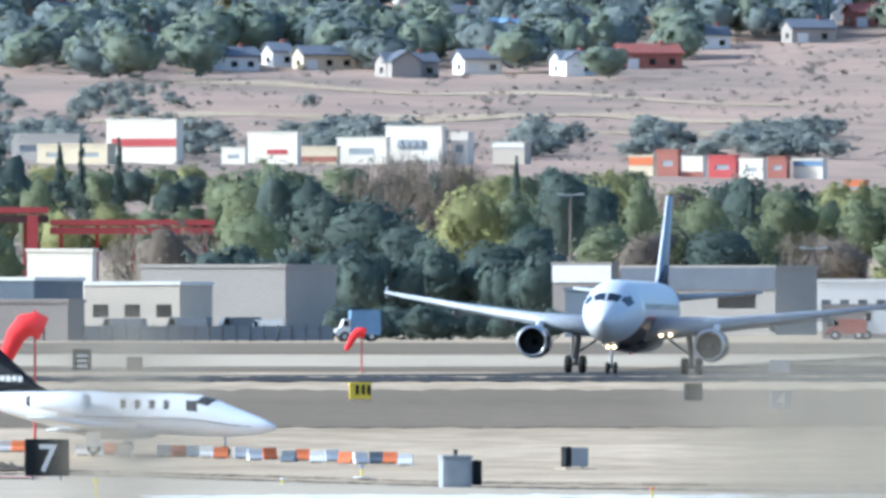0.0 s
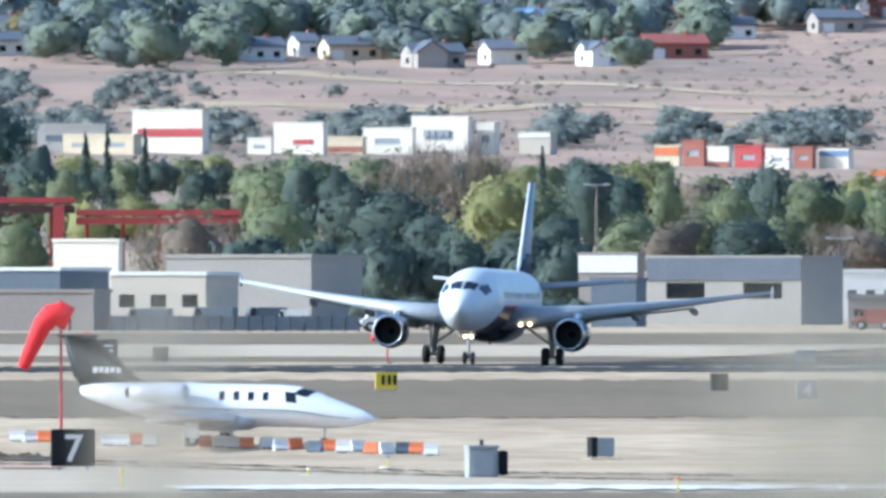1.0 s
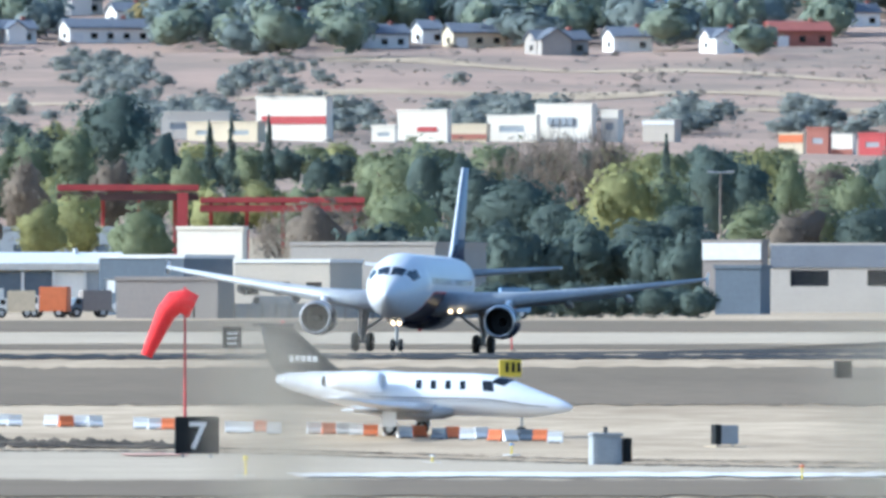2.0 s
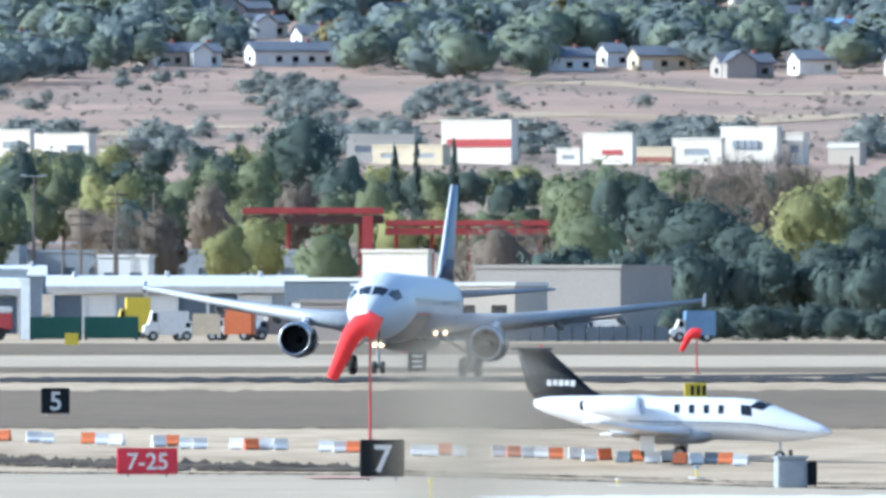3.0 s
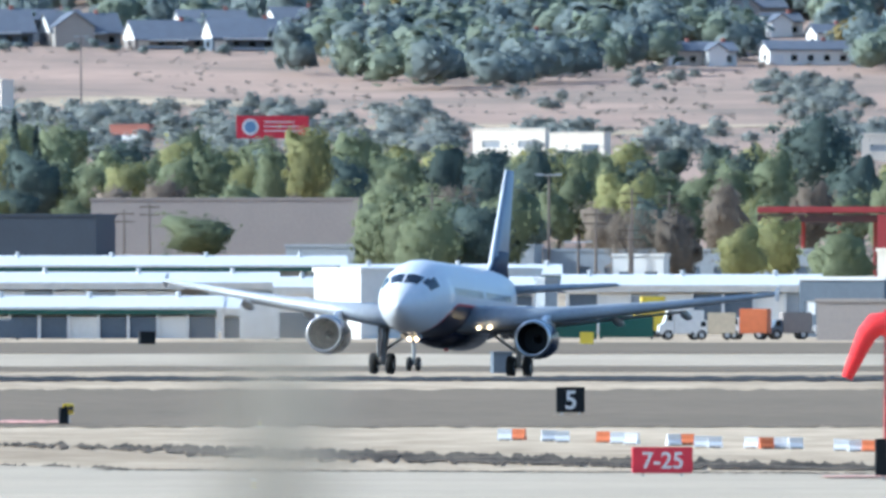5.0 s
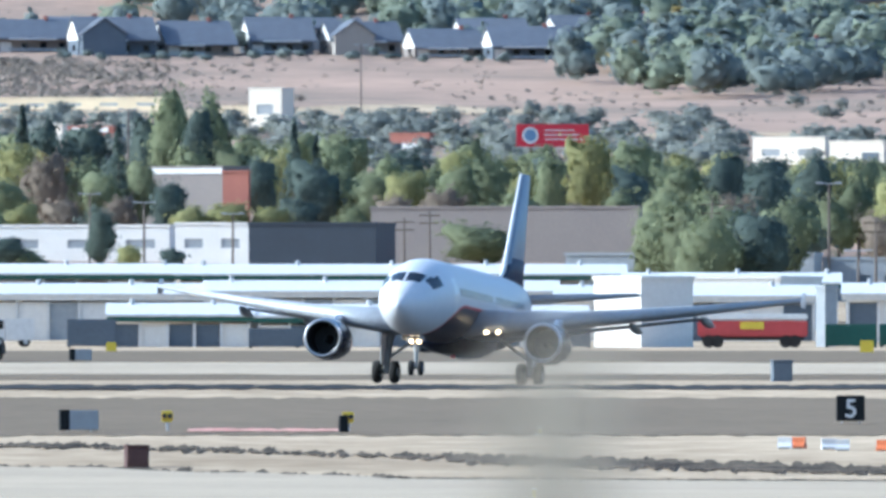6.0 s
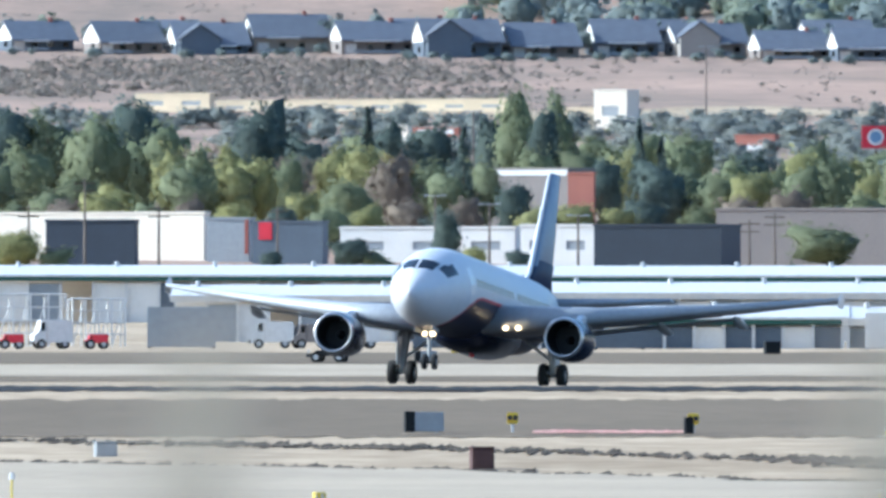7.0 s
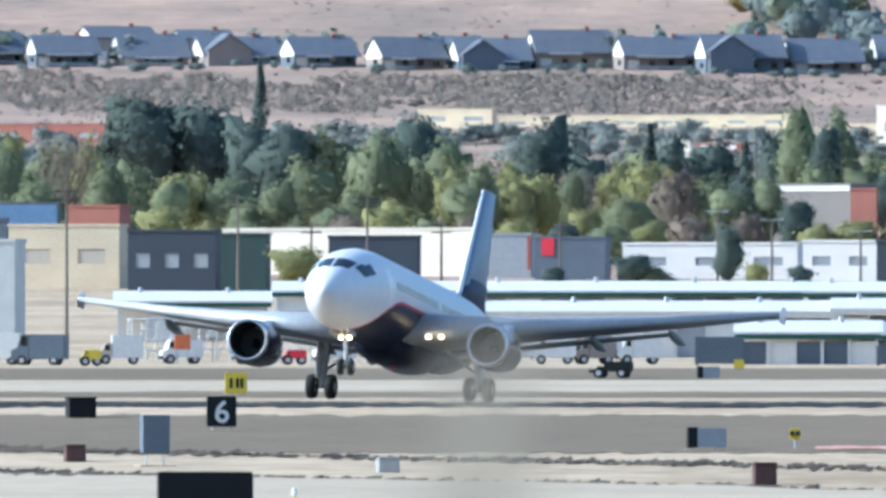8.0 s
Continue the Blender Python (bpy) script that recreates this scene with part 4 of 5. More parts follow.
# ---- buildings ----
def gap_wall(w, z0, z1, y0, y1, holes):
    """One solid wall along x with openings (x0, x1, z0, z1) that go through it."""
    bm = bmesh.new()
    xs = sorted({0.0, w, *[h[0] for h in holes], *[h[1] for h in holes]})
    zs = sorted({z0, z1, *[h[2] for h in holes], *[h[3] for h in holes]})
    grid = {}
    faces = []
    for i in range(len(xs) - 1):
        for j in range(len(zs) - 1):
            x, z = (xs[i] + xs[i + 1]) / 2, (zs[j] + zs[j + 1]) / 2
            if any(h[0] < x < h[1] and h[2] < z < h[3] for h in holes):
                continue
            c = []
            for k, l in ((i, j), (i + 1, j), (i + 1, j + 1), (i, j + 1)):
                if (k, l) not in grid:
                    grid[k, l] = bm.verts.new((xs[k], y0, zs[l]))
                c.append(grid[k, l])
            faces.append(bm.faces.new(c))
    r = bmesh.ops.extrude_face_region(bm, geom=faces)
    bmesh.ops.translate(bm, verts=[v for v in r["geom"] if isinstance(v, bmesh.types.BMVert)], vec=(0, y1 - y0, 0))
    return bm


def building(u0, corner, u1, top, d, wall, label, roof="flat", theta=20, windows=0, glass="glass", door=None, name="building", stripe=None, base=None, cap="wall", depth=9.0):
    """A flat-roofed building: its front from u0 to the corner, its eastern end from there to u1."""
    if u1 > corner:
        turn, w, dep = -theta, size(corner - u0, d) / cos(radians(theta)), size(u1 - corner, d) / sin(radians(theta))
    else:
        turn, w, dep = 0, size(corner - u0, d), depth
    p = at(corner, d)
    h = level(top, d) - p.z
    b = thing(name, label, "building", at=spot(corner, d, turn) @ pose(-w, 0, 0))
    holes = []
    if windows:
        step = w / windows
        holes = [((i + 0.25) * step, (i + 0.75) * step, h * 0.4, h * 0.64) for i in range(windows)]
    if door:
        holes = [x for x in holes if x[1] < door[0] * w or x[0] > door[1] * w] + [(door[0] * w, door[1] * w, -0.1, h * door[2])]
    part("wall", gap_wall(w, -1.5, h, 0, 0.3, holes), M[wall], b)
    part("wall", box(0, 0.3, 0.302, dep, -1.5, h), M[wall], b)
    part("wall", box(w - 0.3, w, 0.302, dep, -1.5, h), M[wall], b)
    part("wall", box(0.302, w - 0.302, dep - 0.3, dep, -1.5, h), M[wall], b)
    part("roof", box(0.1, w - 0.1, 0.1, dep - 0.1, h - 0.35, h - 0.12), M[roof], b)
    rim = loft([[(a, c, z) for a, c in ((-e, -e), (w + e, -e), (w + e, dep + e), (-e, dep + e))] for e, z in ((0.12, h), (0.12, h + 0.3), (-0.35, h + 0.3), (-0.35, h))], caps=False)
    part("parapet", rim, M[wall if cap == "wall" else cap], b)
    for x in holes:
        part("door" if x[2] < 0 else "window", box(x[0] + 0.003, x[1] - 0.003, 0.12, 0.2, max(x[2], -1), x[3]), M[glass if x[2] >= 0 else "slate"], b)
    if stripe:
        colour, lo, hi, a, c = stripe
        part("sign_band", box(a * w, c * w, -0.14, -0.02, h * lo, h * hi), M[colour], b)
    return b


def house(u, d, wide, wall, roof, label, turn=22, high=3.0, deep=10.0, gable=False, porch=True, lit_end=False):
    """A gabled house, ridge across, with eaves, windows, a garage door and a chimney."""
    w = size(wide, d)
    b = thing("house", label, "house", "houses on the hill", at=spot(u, d, turn))
    r = 0.30 * deep if porch else 0.2 * deep
    front = 2.6 if porch else 0.6
    rings = [[(x, 0, -2), (x, deep, -2), (x, deep, high), (x, deep / 2, high + r), (x, 0, high)] for x in (-w / 2, w / 2)]
    part("wall", loft(rings), M[wall], b)
    e = 0.6 * r / (deep / 2)
    drop = front * r / (deep / 2)
    bm = loft([[(x, -front, high - drop), (x, deep / 2, high + r + 0.02), (x, deep + 0.6, high - e), (x, deep + 0.6, high - e + 0.3), (x, deep / 2, high + r + 0.34), (x, -front, high - drop + 0.3)] for x in (-w / 2 - 0.5, w / 2 + 0.5)])
    part("roof", bm, M[roof], b)
    n = max(2, int(w / 3.6))
    for i in range(n):
        x = -w / 2 + (i + 0.5) * w / n
        part("window" if i else "garage_door", box(x - (0.7 if i else 1.3), x + (0.7 if i else 1.3), -0.1, 0.05, 0.9 if i else 0, 2.2), M["glass" if i else "plain"], b)
    part("window", box(-w / 2 - 0.2, -w / 2 + 0.05, deep * 0.3, deep * 0.5, 1.0, 2.2), M["glass"], b)
    # white panel on the west gable stands in for sunlight on it
    if lit_end:
        part("lit_gable", loft([[(x, 0.05, high - 1.3), (x, deep - 0.05, high - 1.3), (x, deep - 0.05, high), (x, deep / 2, high + r - 0.05), (x, 0.05, high)] for x in (-w / 2 - 0.14, -w / 2 - 0.003)]), M["whitewall"], b, "white panel for the sunlit gable end")
        if porch:
            a = (w * (0.1 * (deep % 1.0) - 0.42), w * (0.45 - 0.5 * (high % 1.0)))
            part("porch_rail", box(a[0], a[1], -2.3, -2.15, 0.2, 0.8), M["box"], b)
            part("porch_beam", box(a[0], a[1], -front - 0.08, -front - 0.004, high - drop - 0.1, high - drop + 0.24), M["plain"], b, "white beam along the eaves")
    part("chimney", box(w * 0.2, w * 0.2 + 0.9, deep / 2 - 0.5, deep / 2 + 0.4, high + r - 0.5, high + r + 1.0), M["brick"], b)
    if gable:
        g = w * 0.28
        part("gable_wing", loft([[(-w * 0.2 - g, y, -2), (-w * 0.2 + g, y, -2), (-w * 0.2 + g, y, high), (-w * 0.2, y, high + g * 0.7), (-w * 0.2 - g, y, high)] for y in (-3.4, 3.0)]), M[wall], b)
        bm = loft([[(-w * 0.2 - g - 0.4, y, high - 0.25), (-w * 0.2, y, high + g * 0.7 + 0.02), (-w * 0.2 + g + 0.4, y, high - 0.25), (-w * 0.2 + g + 0.4, y, high), (-w * 0.2, y, high + g * 0.7 + 0.27), (-w * 0.2 - g - 0.4, y, high)] for y in (-3.9, 3.6)])
        part("gable_roof", bm, M[roof], b)
    return b


# long row of houses on the western shelf, a second row standing behind it
rng = random.Random(21)
for back in (0, 1):
    u, i = -3275.0 + 74 * back, 0
    while u < -960:
        d = reach(u, row_foot(u)) + (30 if back else 0)
        # dark wall colours hold the shade of the fronts
        wall = ("slate", "taupe", "slate", "stone", "taupe")[(i + back) % 5]
        words = {"stone": "grey", "taupe": "brown", "slate": "blue-grey"}[wall] + " house with a slate gable roof, walls dark for shade, white sunlit end"
        if not back or rng.random() < 0.7:
            house(u, d, rng.uniform(112, 146) - 26 * back, wall, "roof", words, rng.uniform(9, 19), rng.uniform(3.2, 4.8) + 1.2 * back, rng.uniform(9, 13), i % 3 == 1, not back, True)
        u += rng.uniform(136, 160)
        i += 1
# scattered houses of the eastern neighbourhood: bearing, elevation of the foot, width, colours
for u, v, wide, wall, roof, words, gab in HOUSES:
    house(u, reach(u, v), wide, wall, roof, words, 16, 3.4, 9, gab, False)

FOOT = {-1560: 218, -1630: 215, -2372: 182, -2232: 182, -1925: 250, -1880: 252, -2222: 312, -1310: 250, -3130: 213, 1494: 345, 1113: 322, 1162: 322, 1206: 324, 1254: 326, 1308: 328, 1358: 326, 1404: 324}
# shopping blocks at the foot of the slope
def store(u0, c, u1, top, d, wall, label, stripe):
    b = building(u0, c, u1, top, min(4300, max(d, reach(c, FOOT.get(u0, 292)))), wall, label + (" at the foot of the slope" if len(label.split()) < 6 else ""), theta=24, stripe=stripe, windows=0 if stripe else max(1, (c - u0) // 60), glass="box")
    if top == 226:
        for k in range(4):
            part("sign_bar", box(2.2 + 1.2 * k, 3.1 + 1.2 * k, -0.16, -0.02, 2.9, 4.1), M["box"], b, "grey sign bar")
    return b


store(20, 140, 140, 240, 3080, "buff", "long low white store", None)
store(66, 190, 205, 258, 2990, "cream", "yellow stucco store with pilasters", None)
store(188, 312, 324, 214, 3040, "buff", "white store with a red fascia", ("redroof", 0.42, 0.6, 0.08, 1.0))
store(438, 526, 533, 237, 3080, "buff", "white store with a small red sign", ("redroof", 0.35, 0.5, 0.4, 0.8))
store(392, 434, 438, 264, 3060, "buff", "low white store wing", None)
store(533, 596, 602, 262, 3000, "cream", "cream store with a tiled front", ("brick", 0.2, 0.5, 0.0, 1.0))
store(596, 684, 690, 246, 3050, "buff", "white stepped store", None)
store(682, 782, 790, 226, 3020, "buff", "tall white store with grey sign bars", None)
store(798, 828, 838, 237, 3020, "buff", "white store end", None)
store(872, 928, 940, 254, 3000, "tan", "brown store with a white canopy", ("plain", 0.82, 1.0, 0.0, 1.0))
store(1113, 1156, 1160, 278, 2960, "cream", "orange-roofed row house", ("orange", 0.6, 0.98, 0.0, 1.0))
store(1162, 1200, 1206, 268, 2980, "brick", "red row house", None)
store(1206, 1244, 1250, 280, 2960, "buff", "white row house with brick corners", ("brick", 0.0, 0.3, 0.0, 1.0))
store(1254, 1302, 1308, 278, 2950, "redroof", "pink-red row house", None)
store(1308, 1350, 1356, 284, 2940, "buff", "white row house", None)
store(1358, 1392, 1398, 280, 2960, "brick", "brick row house", None)
store(1404, 1456, 1464, 284, 2960, "buff", "white row house with a blue roof", ("blue", 0.7, 0.95, 0.0, 1.0))
store(1494, 1528, 1536, 322, 2700, "orange", "low orange roofed hut", None)
store(-668, -540, -532, 231, 3120, "buff", "long white store", None)
store(-532, -436, -424, 238, 3100, "buff", "white store with dark windows", ("slate", 0.3, 0.6, 0.6, 0.9))
store(-416, -392, -384, 266, 2950, "buff", "white sign tower with an orange sign", ("orange", 0.6, 0.8, 0.1, 0.9))
store(-1560, -1502, -1480, 144, 3420, "buff", "tall white store with a pale tower", None)
store(-1630, -1560, -1556, 176, 3440, "cream", "cream store wing", None)
store(-2372, -2240, -2232, 150, 3480, "cream", "long cream store", None)
store(-2232, -1710, -1704, 160, 3500, "cream", "very long low cream store", None)
store(-1925, -1890, -1880, 208, 2900, "buff", "white shop front", None)
store(-1880, -1800, -1790, 212, 2920, "brick", "brick shop row with pale trims", ("plain", 0.8, 1.0, 0.1, 0.9))
store(-2222, -2150, -2141, 268, 2500, "brick", "low brick building", None)
store(-1310, -1240, -1232, 224, 2950, "brick", "low red-roofed shop", ("plain", 0.0, 0.4, 0.2, 0.8))
store(-3130, -2850, -2838, 176, 2950, "brick", "long low brick building", None)

# sheds and halls along the far edge of the airfield
building(248, 505, 596, 474, 1640, "stone", "grey concrete-block hall with a blank front", "flat", 20)
building(150, 318, 376, 505, 1600, "tan", "low tan workshop with roller doors", "flat", 20, windows=3, cap="plain")
building(-90, 60, 148, 497, 1620, "slate", "low slate shed with a white roof edge", "flat", 20, windows=4, glass="plain", cap="plain")
building(-60, 120, 150, 536, 1560, "taupe", "dark low shed beside the apron", "roof", 16)
building(1098, 1372, 1446, 476, 1680, "stone", "long grey warehouse with a dark roof band", "roof", 20, windows=2, stripe=("roof", 0.68, 1.02, 0.0, 1.0))
building(1000, 1080, 1098, 515, 1640, "slate", "small dark shed beside a warehouse", "flat", 18)
building(978, 1082, 1094, 470, 1720, "taupe", "white-roofed open shed behind the apron", "flat", 18, stripe=("plain", 0.75, 1.0, 0, 1))
building(1446, 1640, 1640, 500, 1760, "whitewall", "long pale shed far along the fence", "flat", windows=6, glass="slate")
building(1455, 1660, 1660, 545, 1600, "taupe", "low dark shed by the apron", "roof", windows=5)
building(48, 164, 172, 446, 1800, "buff", "white box-shaped shed behind the workshop", "flat", 18)
building(-1345, -870, -832, 355, 2330, "taupe", "long taupe tilt-up warehouse", "flat", 12)
# this hall's dark navy is the shade on its front, put into the wall
building(-1560, -1335, -1300, 384, 2290, "darkshed", "hall with a blank wall, dark navy for its shaded front", "roof", 12)
building(-1745, -1606, -1558, 284, 2520, "taupe", "grey office block with a brick end", "flat", 30, stripe=("plain", 0.92, 1.0, 0, 1))
building(-1606, -1560, -1557, 292, 2508, "brick", "brick stair end of the office block", "flat", 20)
building(-2720, -2250, -2240, 362, 2360, "buff", "long cream-white industrial building", "flat", 24)
building(-2530, -2372, -2366, 376, 2320, "darkshed", "dark blue-grey shed before a white building", "roof", 14)
building(-2245, -2170, -2160, 372, 2350, "box", "grey shop with a red door panel", "flat", 14, stripe=("rustroof", 0.2, 1.0, 0.9, 0.98))
building(-2165, -2040, -2030, 378, 2340, "slate", "slate shop beside a red panel", "flat", 14, stripe=("red", 0.6, 1.02, 0.10, 0.28))
building(-2010, -1700, -1690, 388, 2350, "whitewall", "low white industrial building with dark doors", "flat", 14, windows=3, glass="box")
building(-1690, -1560, -1556, 384, 2340, "whitewall", "low white storage building", "flat", 14, windows=2, glass="box")
building(-3240, -3085, -3066, 384, 1700, "galv", "grey corrugated hangar with a dark doorway", "flat", 16, door=(0.6, 0.78, 0.7))
building(-3260, -3010, -3005, 318, 2360, "slate", "building with a long blue metal roof edge", "blue", 10, stripe=("blue", 0.7, 1.0, 0, 1))
building(-3230, -3100, -3095, 345, 2300, "slate", "dark open shed with a flat roof", "roof", 10)
building(-3096, -2900, -2885, 356, 2290, "cream", "cream industrial building with a tan end", "green", 14, windows=2, glass="tan")
building(-2885, -2730, -2720, 366, 2280, "darkshed", "dark shed with pale door bays", "roof", 14, windows=3, glass="box")
building(-2990, -2900, -2880, 322, 2330, "brick", "low brick house behind the sheds", "redroof", 20)
building(-2720, -2640, -2632, 372, 2270, "darkgreen", "dark green shed with a flat metal roof", "roof", 14)
building(-830, -620, -545, 480, 1800, "whitewall", "low white terminal shed", "flat", 14, windows=5, glass="slate")
building(-1000, -560, -545, 438, 2050, "box", "long low grey shed with dark windows", "flat", 10, windows=8, glass="slate")
building(-545, -60, -50, 446, 2050, "box", "long low grey-roofed shed", "flat", 10, windows=10, glass="slate")
building(-420, -330, -320, 455, 1990, "whitewall", "white roadside shed with dark windows", "flat", 14, windows=2, glass="slate")


def canopy():
    d = 2080
    w = size(543, d)
    c = thing("red_canopy", "long red steel canopy on posts over a station", "canopy", at=spot(108, d))
    z = level(388, d) - at(108, d).z
    part("roof", box(-w / 2, -w * 0.04, -4, 4, z + 0.6, z + 1.25, bevel=0.05), M["redroof"], c)
    part("roof", box(-w * 0.035, w / 2, -4, 4, z - 0.7, z - 0.1, bevel=0.05), M["redroof"], c)
    part("fascia", box(-w / 2, -w * 0.04, -3.7, 3.7, z - 0.4, z + 0.4), M["rust"], c)
    part("fascia", box(-w * 0.035, w / 2, -3.7, 3.7, z - 1.6, z - 0.9), M["redroof"], c)
    for i in range(9):
        x = -w / 2 + 1 + (w - 2) * i / 8
        part("post", rod((x, 2.5, -1.5), (x, 2.5, z), 0.22), M["redroof"], c)
    part("pylon", box(-w * 0.11, -w * 0.075, -5.0, -4.1, -1.0, z + 0.4), M["redroof"], c, "red pylon")
    part("pylon_foot", box(-w * 0.105, -w * 0.08, -5.2, -4.2, -1.0, 1.8), M["plain"], c, "white foot of the pylon")


canopy()


def hangar_row(u0, u1, top, d, bays, doors, label, fascia="green"):
    """Open aircraft shelters under one long roof."""
    w = size(u1 - u0, d)
    p = at((u0 + u1) / 2, d)
    h = level(top, d) - p.z
    b = thing("hangar_row", label, "hangar", "rows of aircraft shelters", at=spot((u0 + u1) / 2, d))
    ridge, h = h, h - 0.95
    part("roof", loft([[(x, -0.8, h - 0.2), (x, 6.0, ridge - 0.22), (x, 13.0, h - 0.2), (x, 13.0, h), (x, 6.0, ridge), (x, -0.8, h)] for x in (-w / 2 - 0.6, w / 2 + 0.6)]), M["plain"], b, "white metal roof")
    part("fascia", box(-w / 2 - 0.5, w / 2 + 0.5, -0.62, -0.5, h - 0.6, h - 0.19), M[fascia], b, "dark green fascia" if fascia == "green" else "")
    part("back_wall", box(-w / 2, w / 2, 6.0, 6.2, -0.6, h - 0.26), M["whitewall"], b)
    for i in range(0, bays, 3):
        x = -w / 2 + w * (i + 0.7) / bays
        part("roof_vent", rod((x, 5.0, ridge - 0.4), (x, 5.0, ridge + 0.35), 0.22, n=10), M["galv"], b)
    for i in range(bays + 1):
        x = -w / 2 + w * i / bays
        part("post", box(x - 0.12, x + 0.12, -0.3, -0.06, -0.6, h - 0.26), M["plain"], b)
        if i < bays and doors[i % len(doors)]:
            part("door", box(x + 0.14, x + w / bays - 0.14, -0.05, 0.07, -0.4, h - 0.8), M[doors[i % len(doors)]], b)
    return b


W_ = "whitewall"
hangar_row(-2620, -1690, 452, 1880, 16, (W_, "box", None, W_, W_, "slate", None), "white aircraft shelters with a green fascia")
hangar_row(-1680, -900, 453, 1880, 14, (W_, W_, None, "box", W_), "white aircraft shelters with a green fascia")
hangar_row(-890, -520, 468, 1860, 7, (W_, None, W_), "white aircraft shelters with a green fascia")
hangar_row(-2300, -1640, 487, 1740, 12, (W_, "box", "plain", None, "box", W_), "white aircraft shelters in the middle row", "plain")
hangar_row(-1630, -1020, 482, 1740, 11, (W_, None, "plain", "box", W_, "box", W_), "white aircraft shelters in the middle row", "plain")
hangar_row(-1010, -560, 490, 1720, 8, (W_, "slate", W_), "white aircraft shelters in the middle row", "plain")
hangar_row(-1800, -1560, 522, 1600, 5, ("slate", W_, "slate"), "shelters with slate blue doors by the apron")
hangar_row(-1540, -1120, 524, 1600, 8, (W_, "slate", "slate", W_, "slate", "slate"), "shelters with slate blue doors by the apron")
building(-949, -866, -773, 481, 1590, "whitewall", "white hangar end with a shaded side wall", "flat", 45)
building(-556, -540, -519, 498, 1600, "box", "small slate hut by the apron", "flat", 40)
hangar_row(-1110, -970, 526, 1600, 3, ("slate", W_, "box"), "shelters with slate blue doors by the apron", "plain")
hangar_row(-500, -60, 486, 1700, 8, ("slate", W_, "box", W_, "slate"), "low white-roofed sheds with mixed doors", "plain")
hangar_row(-2900, -2640, 470, 1860, 5, (None, W_, None), "pale open shelters beyond the parked aircraft")


# ---- tracks on the slope ----
def track(u0, u1, v0, v1, wide, material, label, wave=6):
    bm = bmesh.new()
    rows = []
    n = int((u1 - u0) / 18)
    for i in range(n + 1):
        u = u0 + (u1 - u0) * i / n
        v = v0 + (v1 - v0) * i / n + wave * sin(u * 0.011)
        row = []
        for k in range(4):
            d = reach(u, v) + wide * k / 3
            row.append(bm.verts.new(at(u, d) + Vector((0, 0, 0.15))))
        rows.append(row)
    for r, q in zip(rows, rows[1:]):
        for k in range(3):
            bm.faces.new((r[k], q[k], q[k + 1], r[k + 1]))
    return tagged(new("dirt_track", mesh("dirt_track", bm, M[material])), label, "track", kind="structure")


track(150, 1412, 212, 214, 70, "dirt", "pale dirt terrace along the slope")
track(900, 1400, 240, 240, 40, "dirt", "pale dirt track along the slope", 3)
track(300, 1410, 150, 188, 30, "dirt", "pale edge of a cut bank on the slope", 4)
track(-900, 160, 232, 236, 60, "dirt", "pale dirt terrace along the slope", 8)
track(-3300, -1000, 205, 190, 50, "dirt", "pale dirt terrace along the slope", 5)


# ---- signs, boxes and markers on the field ----
def letters(text, high, parent, place, turn=0, material="plain"):
    cu = bpy.data.curves.new("letters", "FONT")
    cu.body, cu.size, cu.align_x, cu.extrude = text, high / 0.70, "CENTER", 0.006
    cu.offset = 0.018 * high
    ob = bpy.data.objects.new("letters", cu)
    scene.collection.objects.link(ob)
    me = bpy.data.meshes.new_from_object(ob.evaluated_get(bpy.context.evaluated_depsgraph_get()))
    bpy.data.objects.remove(ob)
    me.materials.clear()
    me.materials.append(M[material])
    t = part("letters", me, None, parent, "white painted characters")
    t.matrix_basis = pose(*place, 90, 0, turn)
    return t


def sign(u0, u1, top, foot, face, label, text="", turn=0.0, thick=0.28, d=None, legs=0.12, name="airfield_sign", side=None, high=0.72):
    """A boxed airfield sign on short legs and a pad."""
    d = d or close(foot)
    w, h = size(u1 - u0, d), size(foot - top, d)
    s = thing(name, label, "sign", at=spot((u0 + u1) / 2, d, turn))
    leg = h * legs
    part("panel", box(-w / 2, w / 2, -thick / 2, thick / 2, leg, h, bevel=0.03), M[face], s)
    if side:
        part("end_cap", box(-w / 2 - 0.05, -w / 2 + w * 0.22, -thick / 2 - 0.04, thick / 2 + 0.04, leg - 0.02, h + 0.03, bevel=0.02), M[side], s)
    for x in (-0.32 * w, 0.32 * w):
        part("leg", rod((x, 0, -0.1), (x, 0, leg + 0.05), 0.04), M["galv"], s)
    part("pad", box(-w / 2 - 0.2, w / 2 + 0.2, -0.5, 0.5, -0.12, 0.03), M["concrete"], s)
    if text:
        letters(text, (h - leg) * high, s, (0, -thick / 2 - 0.008, leg + (h - leg) * (1 - high) / 2))
    return s


sign(44, 122, 777, 852, "black", "black runway distance sign with a white seven", "7", 8)
sign(-520, -470, 686, 737, "black", "black runway distance sign with a white five", "5", 8)
sign(-2745, -2693, 655, 716, "black", "black runway distance sign with a white six", "6", 8)
sign(-386, -279, 792, 845, "red", "red runway holding sign with white numbers", "7-25", 6, 0.35, high=0.62)
sign(1364, 1400, 690, 726, "box", "grey weathered distance sign with a white four", "4", 8)
s = sign(129, 162, 619, 662, "black", "black sign with an unreadable white mark", "", 6, d=1338)
for k in range(3):
    part("mark", box(-0.35, 0.35, -0.16, -0.145, 0.45 + 0.35 * k, 0.58 + 0.35 * k), M["plain"], s, "white bar")
s = sign(618, 657, 676, 710, "yellow", "yellow taxiway sign with dark bars", "", 6)
for k in (-0.22, 0.05, 0.3):
    part("mark", box(k, k + 0.14, -0.16, -0.145, 0.3, 0.72), M["black"], s, "dark bar")
